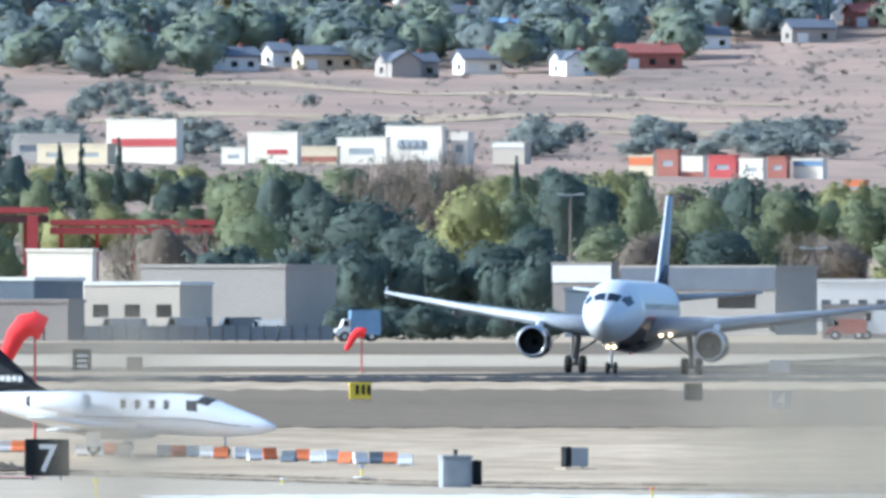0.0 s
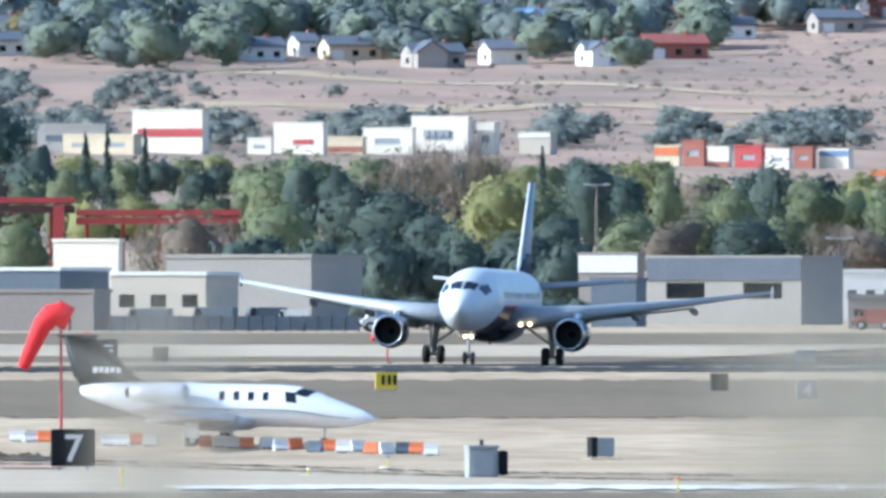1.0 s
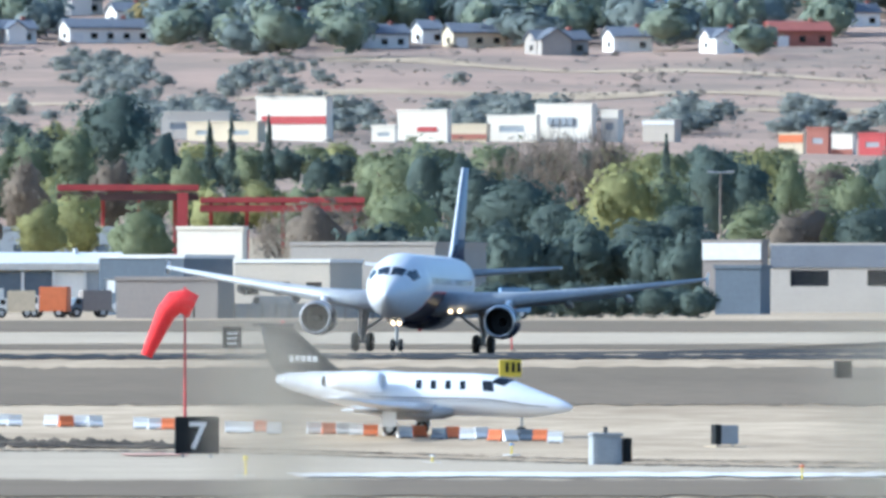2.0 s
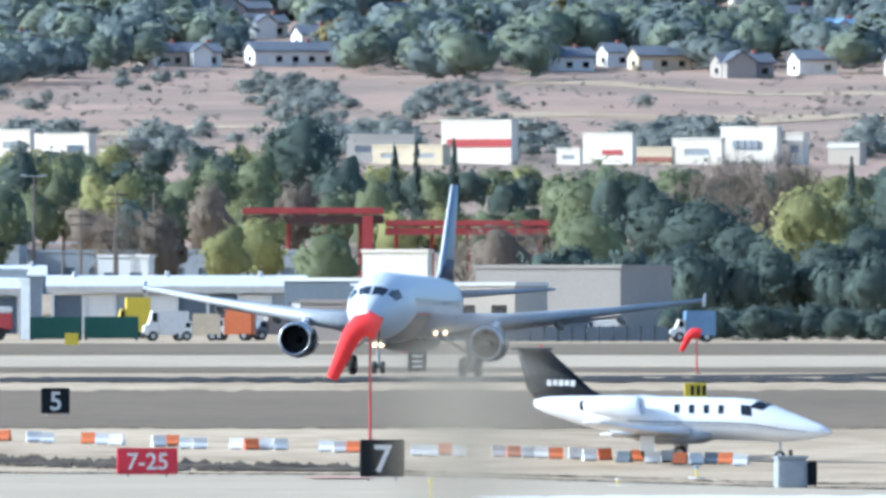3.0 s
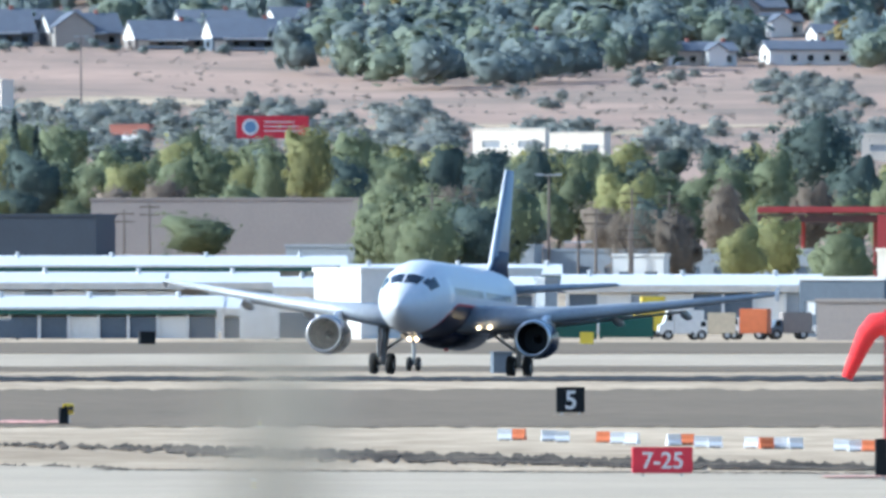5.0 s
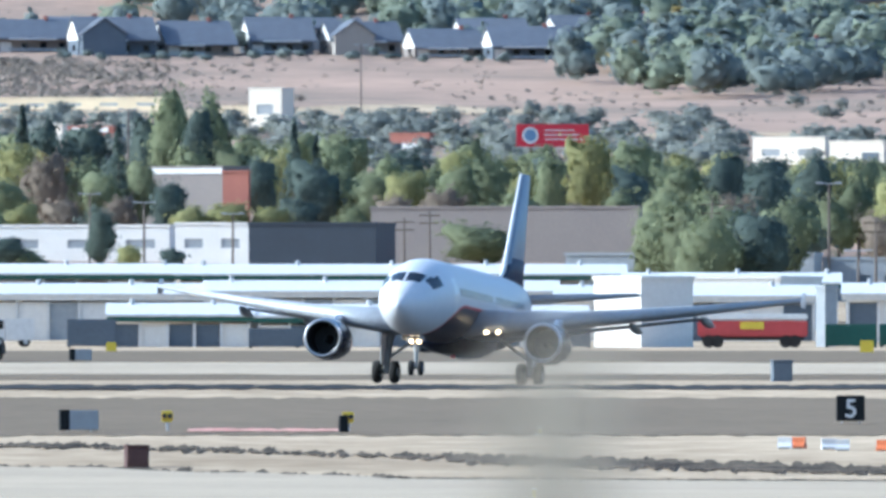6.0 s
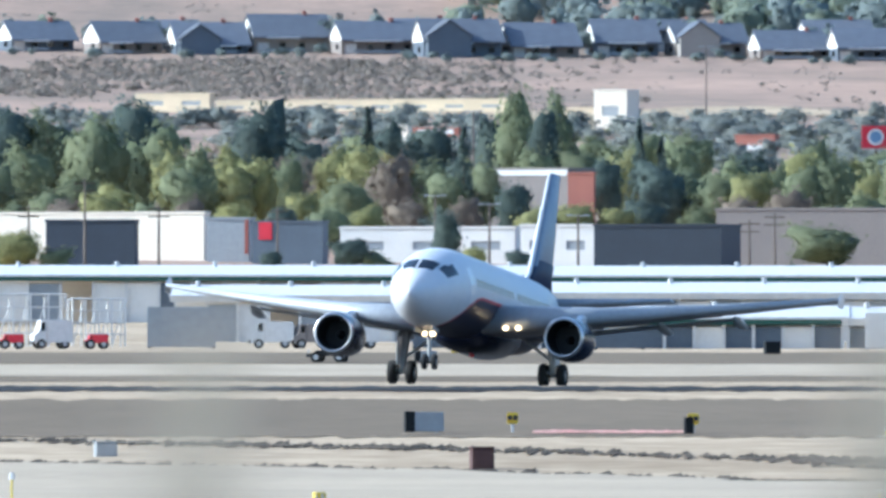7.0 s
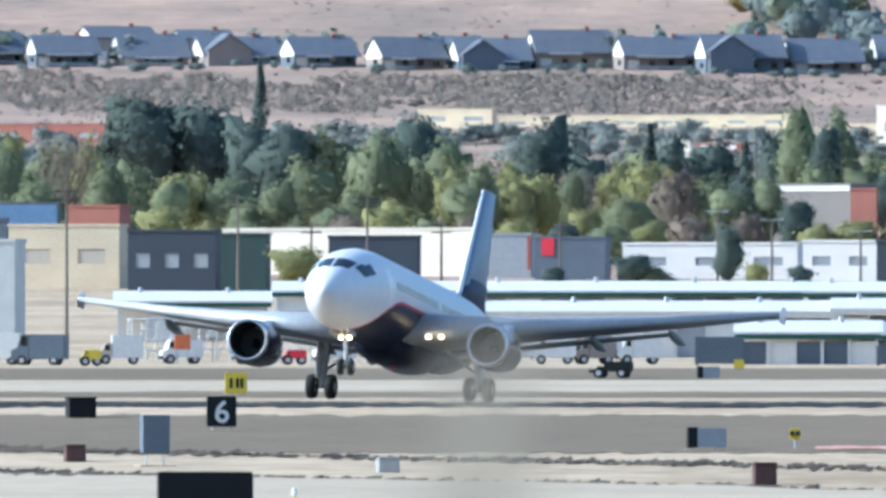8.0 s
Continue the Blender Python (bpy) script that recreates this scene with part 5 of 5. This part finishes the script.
s = sign(-2713, -2674, 614, 657, "yellow", "yellow taxiway sign with dark bars", "", 6, d=1352)
for k in (-0.45, 0.0, 0.3):
    part("mark", box(k, k + 0.2, -0.16, -0.145, 0.6, 1.3), M["black"], s, "dark bar")
sign(-2802, -2774, 550, 603, "orange", "orange sign on tall legs by the apron", "", 6, d=1600, legs=0.5)
sign(-478, -454, 588, 612, "yellow", "small yellow sign by the apron", "", 0, d=1490)
sign(224, 252, 629, 658, "rust", "small brown sign seen from behind", "", 0, d=1342)
sign(-1893, -1826, 712, 751, "box", "grey sign box with a dark end", "", 10, 0.35, side="black")
sign(997, 1040, 791, 829, "box", "tilted grey sign box with a dark end", "", 24, 0.4, side="black")
sign(-2862, -2812, 688, 778, "slate", "tall dark slate sign on a pedestal", "", 18, 0.5, legs=0.25)
sign(-2832, -2664, 790, 914, "black", "large black distance sign seen from behind", "", 4, 0.6, legs=0.06)
sign(-1876, -1838, 594, 616, "box", "grey sign box with a dark end", "", 10, 0.4, d=1445, side="black")
sign(-1812, -1794, 574, 592, "yellow", "small yellow sign by the apron", "", 0, d=1500)
sign(1362, 1398, 640, 664, "box", "grey sign by the runway edge", "", 8, d=1330)


def cabinet(u0, u1, top, foot, face, label, d=None, knob=True):
    """A squat steel housing with a lid, a door and a stub."""
    d = d or close(foot)
    w, h = size(u1 - u0, d), size(foot - top, d)
    c = thing("equipment_box", label, "equipment box", at=spot((u0 + u1) / 2, d, 9))
    part("body", box(-w / 2, w / 2, -w / 2, w / 2, -0.05, h * 0.9, bevel=0.04), M[face], c)
    part("lid", box(-w * 0.54, w * 0.54, -w * 0.54, w * 0.54, h * 0.9, h, bevel=0.03), M[face], c)
    part("door", box(-w * 0.38, w * 0.38, -w / 2 - 0.03, -w / 2 - 0.004, h * 0.1, h * 0.8), M[face], c)
    if knob:
        part("stub", rod((0, 0, h), (0, 0, h * 1.18), 0.07), M["dark"], c)
    return c


b = cabinet(780, 832, 806, 864, "box", "grey steel equipment box with a stub on top")
part("fin_panel", box(0.62, 0.88, -0.3, 0.3, 0.1, 0.95, bevel=0.03), M["black"], b, "dark side panel")
for u0, u1, top, foot, face, d in ((1212, 1241, 677, 708, "black", None), (-1778, -1739, 773, 813, "rust", None), (-2443, -2406, 763, 790, "box", None), (-2996, -2961, 740, 770, "rust", None), (-2992, -2944, 656, 693, "black", None),
                                   (-634, -600, 622, 660, "slate", 1338), (-1258, -1231, 584, 606, "black", 1500), (-1400, -1384, 722, 752, "black", None)):
    cabinet(u0, u1, top, foot, face, {"black": "small black equipment box on the grass", "rust": "rusty dark steel box on the dirt", "box": "grey steel box on the dirt", "slate": "slate steel box by the runway"}[face], d, False)


def guard_light(u, top, foot, d=None):
    d = d or close(foot)
    h = size(foot - top, d)
    g = thing("guard_light", "amber runway guard light on a short stand", "light", "runway guard lights", at=spot(u, d))
    part("stand", rod((0, 0, -0.05), (0, 0, h * 0.5), 0.06), M["galv"], g)
    part("housing", box(-0.24, 0.24, -0.12, 0.16, h * 0.45, h, bevel=0.05), M["yellow"], g, "amber housing")
    for x in (-0.12, 0.12):
        part("lens", rod((x, -0.17, h * 0.72), (x, -0.1, h * 0.72), 0.09, n=14), M["orange"], g)
        part("hood", rod((x, -0.26, h * 0.76), (x, -0.12, h * 0.74), 0.1, 0.1, 12), M["dark"], g)


guard_light(-1704, 713, 749)
guard_light(-1384, 715, 750)


def edge_light(u, top, foot, head="plain"):
    d = close(foot)
    h = size(foot - top, d)
    e = thing("edge_light", "small taxiway edge light on a stake", "light", "taxiway edge lights", at=spot(u, d))
    part("stake", rod((0, 0, -0.05), (0, 0, h * 0.8), 0.035), M["yellow"], e)
    part("base", rod((0, 0, -0.02), (0, 0, 0.04), 0.32, n=16), M["plain"], e)
    part("cap", rod((0, 0, h * 0.8), (0, 0, h), 0.1, 0.07, 12), M[head], e)


for u, top, foot, head in ((-2590, 820, 878, "plain"), (169, 846, 884, "yellow"), (1154, 862, 890, "orange"), (500, 845, 860, "plain"), (-1055, 850, 868, "plain"), (-1045, 742, 756, "plain"), (640, 824, 846, "blue")):
    edge_light(u, top, foot, head)
m = thing("marker_post", "yellow striped marker post beside the taxiway", "marker", at=spot(-2046, close(906)))
part("post", rod((0, 0, -0.05), (0, 0, 0.85), 0.2, 0.2, 14), M["yellow"], m)
for k in (-0.09, 0.09):
    part("stripe", box(k - 0.03, k + 0.03, -0.215, -0.17, 0.2, 0.8), M["plain"], m)


def windsock(u, foot, top, wide, d=None):
    """A pole with a swivel ring and a drooping cloth sock."""
    d = d or close(foot)
    h, k = size(foot - top, d), size(wide, d)
    w = thing("windsock", "red-orange windsock drooping from a red pole", "windsock", "windsocks", at=spot(u, d))
    part("pole", rod((0, 0, -0.1), (0, 0, h * 0.93), 0.07, 0.05), M["redroof"], w, "red steel pole")
    part("base", rod((0, 0, -0.05), (0, 0, 0.1), 0.3, n=16), M["concrete"], w)
    part("ring", rod((0.16 * k, 0, h * 0.86), (0.20 * k, 0, h * 0.86), 0.235 * k, 0.235 * k, 20), M["dark"], w)
    path = ((0.18, 0.86, 0.24), (0.0, 0.90, 0.25), (-0.2, 0.89, 0.235), (-0.38, 0.80, 0.20), (-0.52, 0.66, 0.17), (-0.64, 0.54, 0.145), (-0.78, 0.40, 0.11))
    rings = []
    for i, (x, z, r) in enumerate(path):
        a, b = path[max(0, i - 1)], path[min(len(path) - 1, i + 1)]
        t = Vector(((b[0] - a[0]) * k, 0, (b[1] - a[1]) * h * 0.75)).normalized()
        up = Vector((t.z, 0, -t.x))
        c = Vector((x * k, 0, h * (0.86 + (z - 0.86) * 0.78)))
        rings.append([c + up * (r * k * cos(2 * pi * j / 18)) * (1 + 0.06 * sin(3 * j + i)) + Vector((0, r * k * sin(2 * pi * j / 18), 0)) for j in range(18)])
    part("sock", loft(rings, caps=False), M["sock"], w, "red-orange cloth sock", True)
    part("lamp", rod((0, 0, h * 0.93), (0, 0, h), 0.06), M["red"], w)
    return w


windsock(62, 792, 548, 88)
windsock(640, 664, 582, 36, d=1332)


# low plastic barricades, white and orange, in broken groups
barrier_mesh = {}


def barricade(u, d, colour, turn):
    if colour not in barrier_mesh:
        rings = [[(-0.29 + x, -0.22, 0.0), (-0.29 + x, 0.22, 0.0), (-0.29 + x, 0.20, 0.12), (-0.29 + x, 0.09, 0.24), (-0.29 + x, 0.08, 0.46), (-0.29 + x, -0.08, 0.46), (-0.29 + x, -0.09, 0.24), (-0.29 + x, -0.20, 0.12)] for x in (0.0, 0.03, 0.55, 0.58)]
        barrier_mesh[colour] = mesh("barrier_block", loft(rings), M[colour])
        barrier_mesh[colour + "_foot"] = mesh("foot", box(-0.22, 0.22, -0.24, 0.24, -0.04, 0.035), M["rubber"])
    words = {"plain": "white", "orange": "orange", "slate": "dark-banded"}[colour]
    b = thing("barricade", words + " low plastic barricade on the dirt", "barricade", "row of barricades", at=spot(u, d, turn))
    part("block", barrier_mesh[colour], None, b)
    part("foot", barrier_mesh[colour + "_foot"], None, b)


rng = random.Random(8)
for a, b in ((-623, -566), (-546, -488), (-448, -370), (-324, -230), (-186, -74), (-28, 54), (134, 226), (279, 395), (415, 480), (500, 640), (655, 735)):
    u = a + 12
    k = rng.randrange(3)
    while u < b:
        barricade(u, close(780 + 42 * (u + 628) / 1363 + rng.uniform(-2, 2)), ("plain", "orange", "plain")[k % 3] if u < 420 or k % 8 else "slate", rng.uniform(-24, 24))
        u += rng.uniform(24, 26)
        k += 1


# ---- poles and wires ----
def lamp_post(u, top, d, arm=True, material="pole", cross=False):
    p = at(u, d)
    h = level(top, d) - p.z
    l = thing("lamp_post" if arm else "utility_pole", ("tall street lamp with a double head" if arm else "weathered wooden utility pole with crossarms"), "pole", at=spot(u, d))
    part("pole", rod((0, 0, -0.5), (0, 0, h), 0.2, 0.11, 10), M[material], l)
    if arm:
        part("arm", rod((-1.0, 0, h), (1.0, 0, h), 0.06), M["galv"], l)
        for x in (-1.0, 1.0):
            part("lamp_head", box(x - 0.35, x + 0.35, -0.2, 0.2, h - 0.05, h + 0.16, bevel=0.03), M["galv"], l)
    else:
        for z in (h - 0.5, h - 1.4):
            part("crossarm", box(-1.2, 1.2, -0.08, 0.08, z - 0.07, z + 0.07), M["bark"], l)


lamp_post(-533, 311, 1990, True)
lamp_post(1010, 345, 1980, True)
lamp_post(-386, 335, 1960, False)
lamp_post(-450, 372, 1950, False)
lamp_post(-481, 430, 1840, True)
lamp_post(-320, 340, 2000, False)
lamp_post(-2461, 300, 2260, False)
lamp_post(-2330, 345, 2260, False)
lamp_post(-1841, 330, 2300, True)
lamp_post(-1745, 345, 2280, True)
lamp_post(-2993, 285, 1900, False)
lamp_post(-3160, 260, 2000, False)
lamp_post(-2690, 300, 2250, False)
lamp_post(-2560, 345, 2240, False)
lamp_post(-1588, 365, 2200, True)
lamp_post(-1773, 180, 2700, True)
lamp_post(-1361, 66, 3700, True)
lamp_post(-740, 340, 2000, False)
lamp_post(1180, 380, 1990, False)
lamp_post(-1285, 372, 2270, False)
lamp_post(-1240, 360, 2280, False)
lamp_post(-390, 400, 1900, False)
lamp_post(1440, 440, 1850, True)
lamp_post(-2120, 350, 2280, False)


def wire(u0, v0, u1, v1, d):
    a, b = at(u0, d), at(u1, d)
    a.z, b.z = level(v0, d), level(v1, d)
    pts = [a.lerp(b, i / 12) - Vector((0, 0, 1.4 * (1 - (2 * i / 12 - 1) ** 2))) for i in range(13)]
    bm = loft([[p + Vector((0, 0.03 * cos(k), 0.03 * sin(k))) for k in (0, 1.26, 2.51, 3.77, 5.03)] for p in pts])
    tagged(new("power_line", mesh("power_line", bm, M["dark"])), "thin dark sagging power line", "cable", "power lines")


wire(-2461, 305, -2330, 349, 2260)
wire(-450, 376, -386, 338, 1956)
wire(-386, 338, -320, 344, 1970)
wire(-2690, 305, -2461, 305, 2256)


# ---- the billboard ----
d = 2700
w, p = size(128, d), at(-1022, d)
z0, z1 = level(246, d) - p.z, level(206, d) - p.z
bb = thing("billboard", "large red billboard with a blue and white emblem", "billboard", at=spot(-1022, d, 4))
part("panel", box(-w / 2, w / 2, -0.2, 0.2, z0, z1, bevel=0.04), M["red"], bb)
part("emblem", rod((-w * 0.31, -0.22, (z0 + z1) / 2), (-w * 0.31, -0.27, (z0 + z1) / 2), 1.15, n=28), M["plain"], bb, "white round emblem")
part("emblem_band", rod((-w * 0.31, -0.28, (z0 + z1) / 2), (-w * 0.31, -0.31, (z0 + z1) / 2), 0.8, n=28), M["blue"], bb, "blue disc of the emblem")
for k in range(3):
    z = z0 + (z1 - z0) * (0.3 + 0.2 * k)
    part("text_bar", box(-w * 0.12, w * (0.42 - 0.06 * k), -0.24, -0.205, z, z + 0.16), M["plain"], bb, "pale bar of writing")
for x in (-w * 0.3, 0, w * 0.3):
    part("post", box(x - 0.2, x + 0.2, 0.25, 0.6, -0.5, z1 - 0.4), M["pole"], bb)
part("catwalk", box(-w / 2, w / 2, -0.9, -0.25, z0 - 0.2, z0 - 0.1), M["galv"], bb)


# ---- vehicles by the apron ----
def van(u, d, long, high, colour, label, name="van", cab=0.28, turn=0.0, load=None):
    """A vehicle with a cab, a body, windows, lights and wheels, its nose to the west."""
    v = thing(name, label, name.replace("_", " "), at=spot(u, d, turn))
    w = 2.0
    c = -long / 2 + cab * long
    low = high if name == "van" else high * 0.72
    prof = [(-long / 2, 0.45), (-long / 2, 0.45 + 0.36 * (low - 0.45)), (-long / 2 + 0.35 * cab * long, 0.45 + 0.48 * (low - 0.45)), (-long / 2 + 0.62 * cab * long, low), (c + 0.02, low), (c + 0.02, 0.45)]
    part("cab", loft([[(x, y, z) for x, z in prof] for y in (-w / 2, w / 2)]), M[colour], v)
    part("body", box(c + 0.06, long / 2, -w / 2 - 0.05, w / 2 + 0.05, 0.5, high, bevel=0.05), M[load or colour], v)
    part("side_window", box(-long / 2 + 0.55 * cab * long, c - 0.1, -w / 2 - 0.02, -w / 2 + 0.02, 0.45 + 0.55 * (low - 0.45), low - 0.12), M["glass"], v)
    part("bumper", box(-long / 2 - 0.12, -long / 2 + 0.05, -w / 2, w / 2, 0.4, 0.65), M["dark"], v)
    part("headlight", box(-long / 2 - 0.03, -long / 2 + 0.05, -w / 2 + 0.05, -w / 2 + 0.4, 0.75, 0.95), M["plain"], v)
    for x in (-long / 2 + 0.2 * long, long / 2 - 0.2 * long):
        for y in (-w / 2 + 0.12, w / 2 - 0.12):
            wh = part("wheel", rod((x, y - 0.13, 0.4), (x, y + 0.13, 0.4), 0.4, n=16), M["rubber"], v)
            part("rim", rod((x, y - 0.15, 0.4), (x, y + 0.15, 0.4), 0.2, n=12), M["galv"], wh)
    return v


def bus_stop():
    """A long red and white fuel trailer parked along the apron."""
    d = 1580
    t = thing("tank_trailer", "long red and white tank trailer with a yellow panel", "trailer", at=spot(-668, d))
    w = size(195, d)
    part("tank", box(-w / 2, w / 2, -1.2, 1.2, 0.9, 2.2, bevel=0.12), M["redroof"], t, "red lower body")
    part("top", box(-w / 2, w / 2, -1.15, 1.15, 2.2, 2.75, bevel=0.12), M["plain"], t, "white upper body")
    part("panel", box(-1.0, 0.9, -1.26, -1.205, 1.5, 2.1), M["yellow"], t, "yellow panel")
    for x in (-0.4 * w, -0.32 * w, 0.3 * w, 0.38 * w):
        part("wheel", rod((x, -1.2, 0.5), (x, -0.85, 0.5), 0.5, n=16), M["rubber"], t)
        part("wheel", rod((x, 0.85, 0.5), (x, 1.2, 0.5), 0.5, n=16), M["rubber"], t)
    part("chassis", box(-w / 2 + 0.3, w / 2 - 0.3, -0.7, 0.7, 0.6, 0.9), M["dark"], t)


bus_stop()


def container(u0, u1, d, high, colour, label):
    w = size(u1 - u0, d)
    c = thing("container", label, "container", at=spot((u0 + u1) / 2, d))
    part("shell", box(-w / 2, w / 2, -1.2, 1.2, 0.12, high, bevel=0.03), M[colour], c)
    n = int(w / 0.6)
    for i in range(n):
        x = -w / 2 + (i + 0.5) * w / n
        part("rib", box(x - 0.09, x + 0.09, -1.25, -1.202, 0.25, high - 0.15), M[colour], c)
    for x in (-w / 2 + 0.15, w / 2 - 0.15):
        part("corner_foot", box(x - 0.12, x + 0.12, -1.15, 1.15, -0.05, 0.118), M["dark"], c)


container(-540, -448, 1585, 1.9, "green", "dark green ribbed container by the apron")
container(-444, -348, 1590, 1.9, "green", "dark green ribbed container by the apron")
container(-1560, -1470, 1575, 1.6, "slate", "slate blue ribbed container by the apron")
container(-1040, -955, 1570, 2.2, "slate", "slate blue ribbed container by the apron")
container(-1080, -1010, 1565, 3.0, "plain", "white ribbed container by the apron")
container(-1881, -1794, 1585, 2.3, "slate", "slate blue ribbed container by the apron")
container(-2350, -2230, 1600, 3.4, "box", "grey ribbed container by the apron")
def parked(u, d, long, high, colour, label, name, load):
    van(u, d, long, high, colour, label, name, 0.32, rng.uniform(-12, 12), load)


parked(632, 1550, 3.6, 2.5, "plain", "white box truck with a blue box", "truck", "blue")
parked(-360, 1620, 3.0, 3.4, "yellow", "yellow loader parked behind containers", "truck", "yellow")
parked(-300, 1570, 3.6, 2.4, "plain", "white service van by the apron", "van", None)
parked(-240, 1570, 3.4, 2.2, "plain", "white service truck with a cream box", "truck", "cream")
parked(-180, 1575, 3.4, 2.5, "plain", "white service truck with an orange box", "truck", "orange")
parked(-110, 1580, 3.6, 2.2, "slate", "dark pickup with a load", "truck", "taupe")
parked(-30, 1585, 3.2, 2.1, "plain", "white van by the apron", "van", None)
parked(420, 1560, 3.6, 1.9, "slate", "dark slate van by the block hall", "van", None)
parked(470, 1560, 2.8, 1.7, "plain", "small white van by the hall", "van", None)
parked(330, 1560, 3.8, 1.9, "slate", "dark slate van by the block hall", "van", None)
parked(215, 1560, 3.8, 1.8, "slate", "dark slate van by the workshop", "van", None)
parked(-2028, 1450, 2.9, 1.25, "black", "black low pickup beside the runway", "truck", "black")
parked(-3110, 1590, 3.4, 2.6, "plain", "white utility truck by the hangar", "truck", "whitewall")
parked(-3040, 1585, 4.4, 2.5, "slate", "dark blue van by the hangar", "van", None)
parked(-2590, 1590, 1.9, 1.2, "red", "red airport tug by the stands", "van", None)
parked(-2520, 1595, 3.2, 2.3, "plain", "white service van by the stands", "van", None)
parked(-2440, 1590, 1.8, 1.2, "red", "red airport tug by the stands", "van", None)
parked(-2660, 1600, 3.4, 2.8, "plain", "white catering truck by the stands", "truck", "plain")
parked(-2130, 1600, 3.6, 2.2, "plain", "white van by the shelters", "van", None)
parked(-2060, 1600, 3.4, 2.0, "taupe", "taupe van by the shelters", "van", None)
parked(-1980, 1600, 3.6, 2.3, "plain", "white van by the shelters", "van", None)
parked(-2900, 1600, 3.8, 2.4, "tan", "tan service truck by the hangar", "truck", "plain")
parked(-2790, 1610, 3.4, 2.0, "plain", "white van by the stands", "van", None)
parked(-2950, 1570, 1.6, 1.3, "yellow", "small yellow airport tug", "van", None)
parked(1560, 1580, 4.0, 2.4, "plain", "white van by the low shed", "van", None)
parked(1500, 1580, 3.2, 1.7, "rustroof", "dull red van by the low shed", "van", None)


def stand(u, d, w, h):
    """White tubular maintenance staging with platforms."""
    s = thing("staging", "white tubular maintenance staging by the apron", "staging", at=spot(u, d, 10))
    for i in range(5):
        x = -w / 2 + w * i / 4
        for y in (-1, 1):
            part("upright", rod((x, y, -0.1), (x, y, h), 0.07, n=8), M["plain"], s)
    for k in range(4):
        z = h * (k + 1) / 4
        for y in (-1, 1):
            part("rail", rod((-w / 2, y, z), (w / 2, y, z), 0.06, n=8), M["plain"], s)
        if k % 2:
            part("platform", box(-w / 2, w / 2, -0.9, 0.9, z - 0.1, z - 0.03), M["galv"], s)
    for i in range(4):
        x = -w / 2 + w * i / 4
        part("brace", rod((x, -1, 0), (x + w / 4, -1, h), 0.05, n=8), M["plain"], s)


stand(-2560, 1640, 6.0, 4.4)
stand(-2440, 1650, 4.5, 4.0)
stand(-2700, 1660, 6.0, 4.2)
stand(-2830, 1660, 5.0, 3.6)

# a low dark fence along the sheds
fence = thing("fence", "low dark slatted fence along the apron edge", "fence", at=spot(370, 1545))
w = size(440, 1545)
for i in range(19):
    x = -w / 2 + w * i / 18
    part("post", rod((x, 0, -0.2), (x, 0, 1.35), 0.05, n=8), M["dark"], fence)
    if i < 18:
        part("panel", box(x + 0.06, x + w / 18 - 0.06, -0.03, 0.03, 0.1, 1.25), M["slate"], fence)


# ---- tall dry weeds on the bank before the lens ----
def weeds(u, top, wide, stems, d, seed):
    """A tuft of dry stalks with side shoots and seed heads; u is its bearing, top the elevation of its tip."""
    rng = random.Random(seed)
    p = at(u, d)
    high = level(top, d) - p.z
    spread = size(wide, d) / 2
    t = thing("weed", "tall dry tan weed stalks on the bank", "weed", "weeds on the bank", at=spot(u, d))
    for k in range(stems):
        x, y = rng.gauss(0, 0.5) * spread, rng.uniform(-0.25, 0.25)
        h = high * (1 - 0.035 * rng.random() ** 2)
        lean = rng.gauss(0, 0.25) * spread
        bm = rod((x * 0.7, y, -0.1), (x, y, h * 0.6), 0.006, 0.005, 6)
        rod((x, y, h * 0.6), (x + lean, y, h), 0.005, 0.0035, 6, bm)
        for j in range(6):
            z = h * rng.uniform(0.55, 0.97)
            q = rng.gauss(0, 0.035)
            rod((x + lean * (z / h - 0.6) / 0.4 if z > 0.6 * h else x, y, z), (x + lean * (z / h - 0.6) / 0.4 + q, y + rng.gauss(0, 0.03), z + rng.uniform(0.03, 0.08)), 0.003, 0.005, 5, bm)
        part("stalk", bm, M["straw"], t)


for k, (u, top, wide, stems) in enumerate(((1290, 590, 150, 9), (1420, 560, 150, 15), (1560, 580, 150, 12), (232, 540, 140, 11), (268, 590, 110, 4), (-1060, 560, 130, 14), (-980, 590, 120, 6), (-2255, 545, 140, 12), (-2330, 640, 110, 4))):
    weeds(u, top, wide, stems, 21.0 + 1.3 * (k % 4), 50 + k)


# ---- what moves ----
# the airliner: seconds, bearing and distance of its main wheels, degrees of nose-up
ROLL = [(0.0, 1121, 1262, 0.3), (0.5, 975, 1250, 0.4), (1.0, 826, 1235, 0.4), (2.5, 305, 1195, 0.6), (3.5, -58, 1140, 0.8), (4.0, -262, 1118, 1.0), (5.5, -944, 1035, 1.9),
        (6.0, -1190, 1008, 2.6), (6.5, -1465, 984, 3.4), (7.0, -1767, 960, 4.2), (7.5, -2080, 938, 5.2), (8.0, -2404, 916, 6.2)]


def motions():
    rows = []
    for t, u, d, nose in ROLL:
        p = at(u, d)
        yaw = math.degrees(atan2(-cos(radians(HEADING)), -sin(radians(HEADING))))
        rows.append((t, pose(p.x, p.y, height(p.y) + 0.07, -1.3, -nose, yaw)))
    walk(plane, rows)
    rows = []
    for t in (0.0, 2.0, 4.0, 6.0, 8.0):
        p = at(220 + 129 * t, 787 - 1.6 * t)
        rows.append((t, pose(p.x, p.y, height(p.y) + 0.05, 0, 0.9, JET_YAW)))
    walk(jet, rows)


# the airliner's nose points towards the eye and a little to its left
HEADING, JET_YAW = 10.5, -21.0
motions()
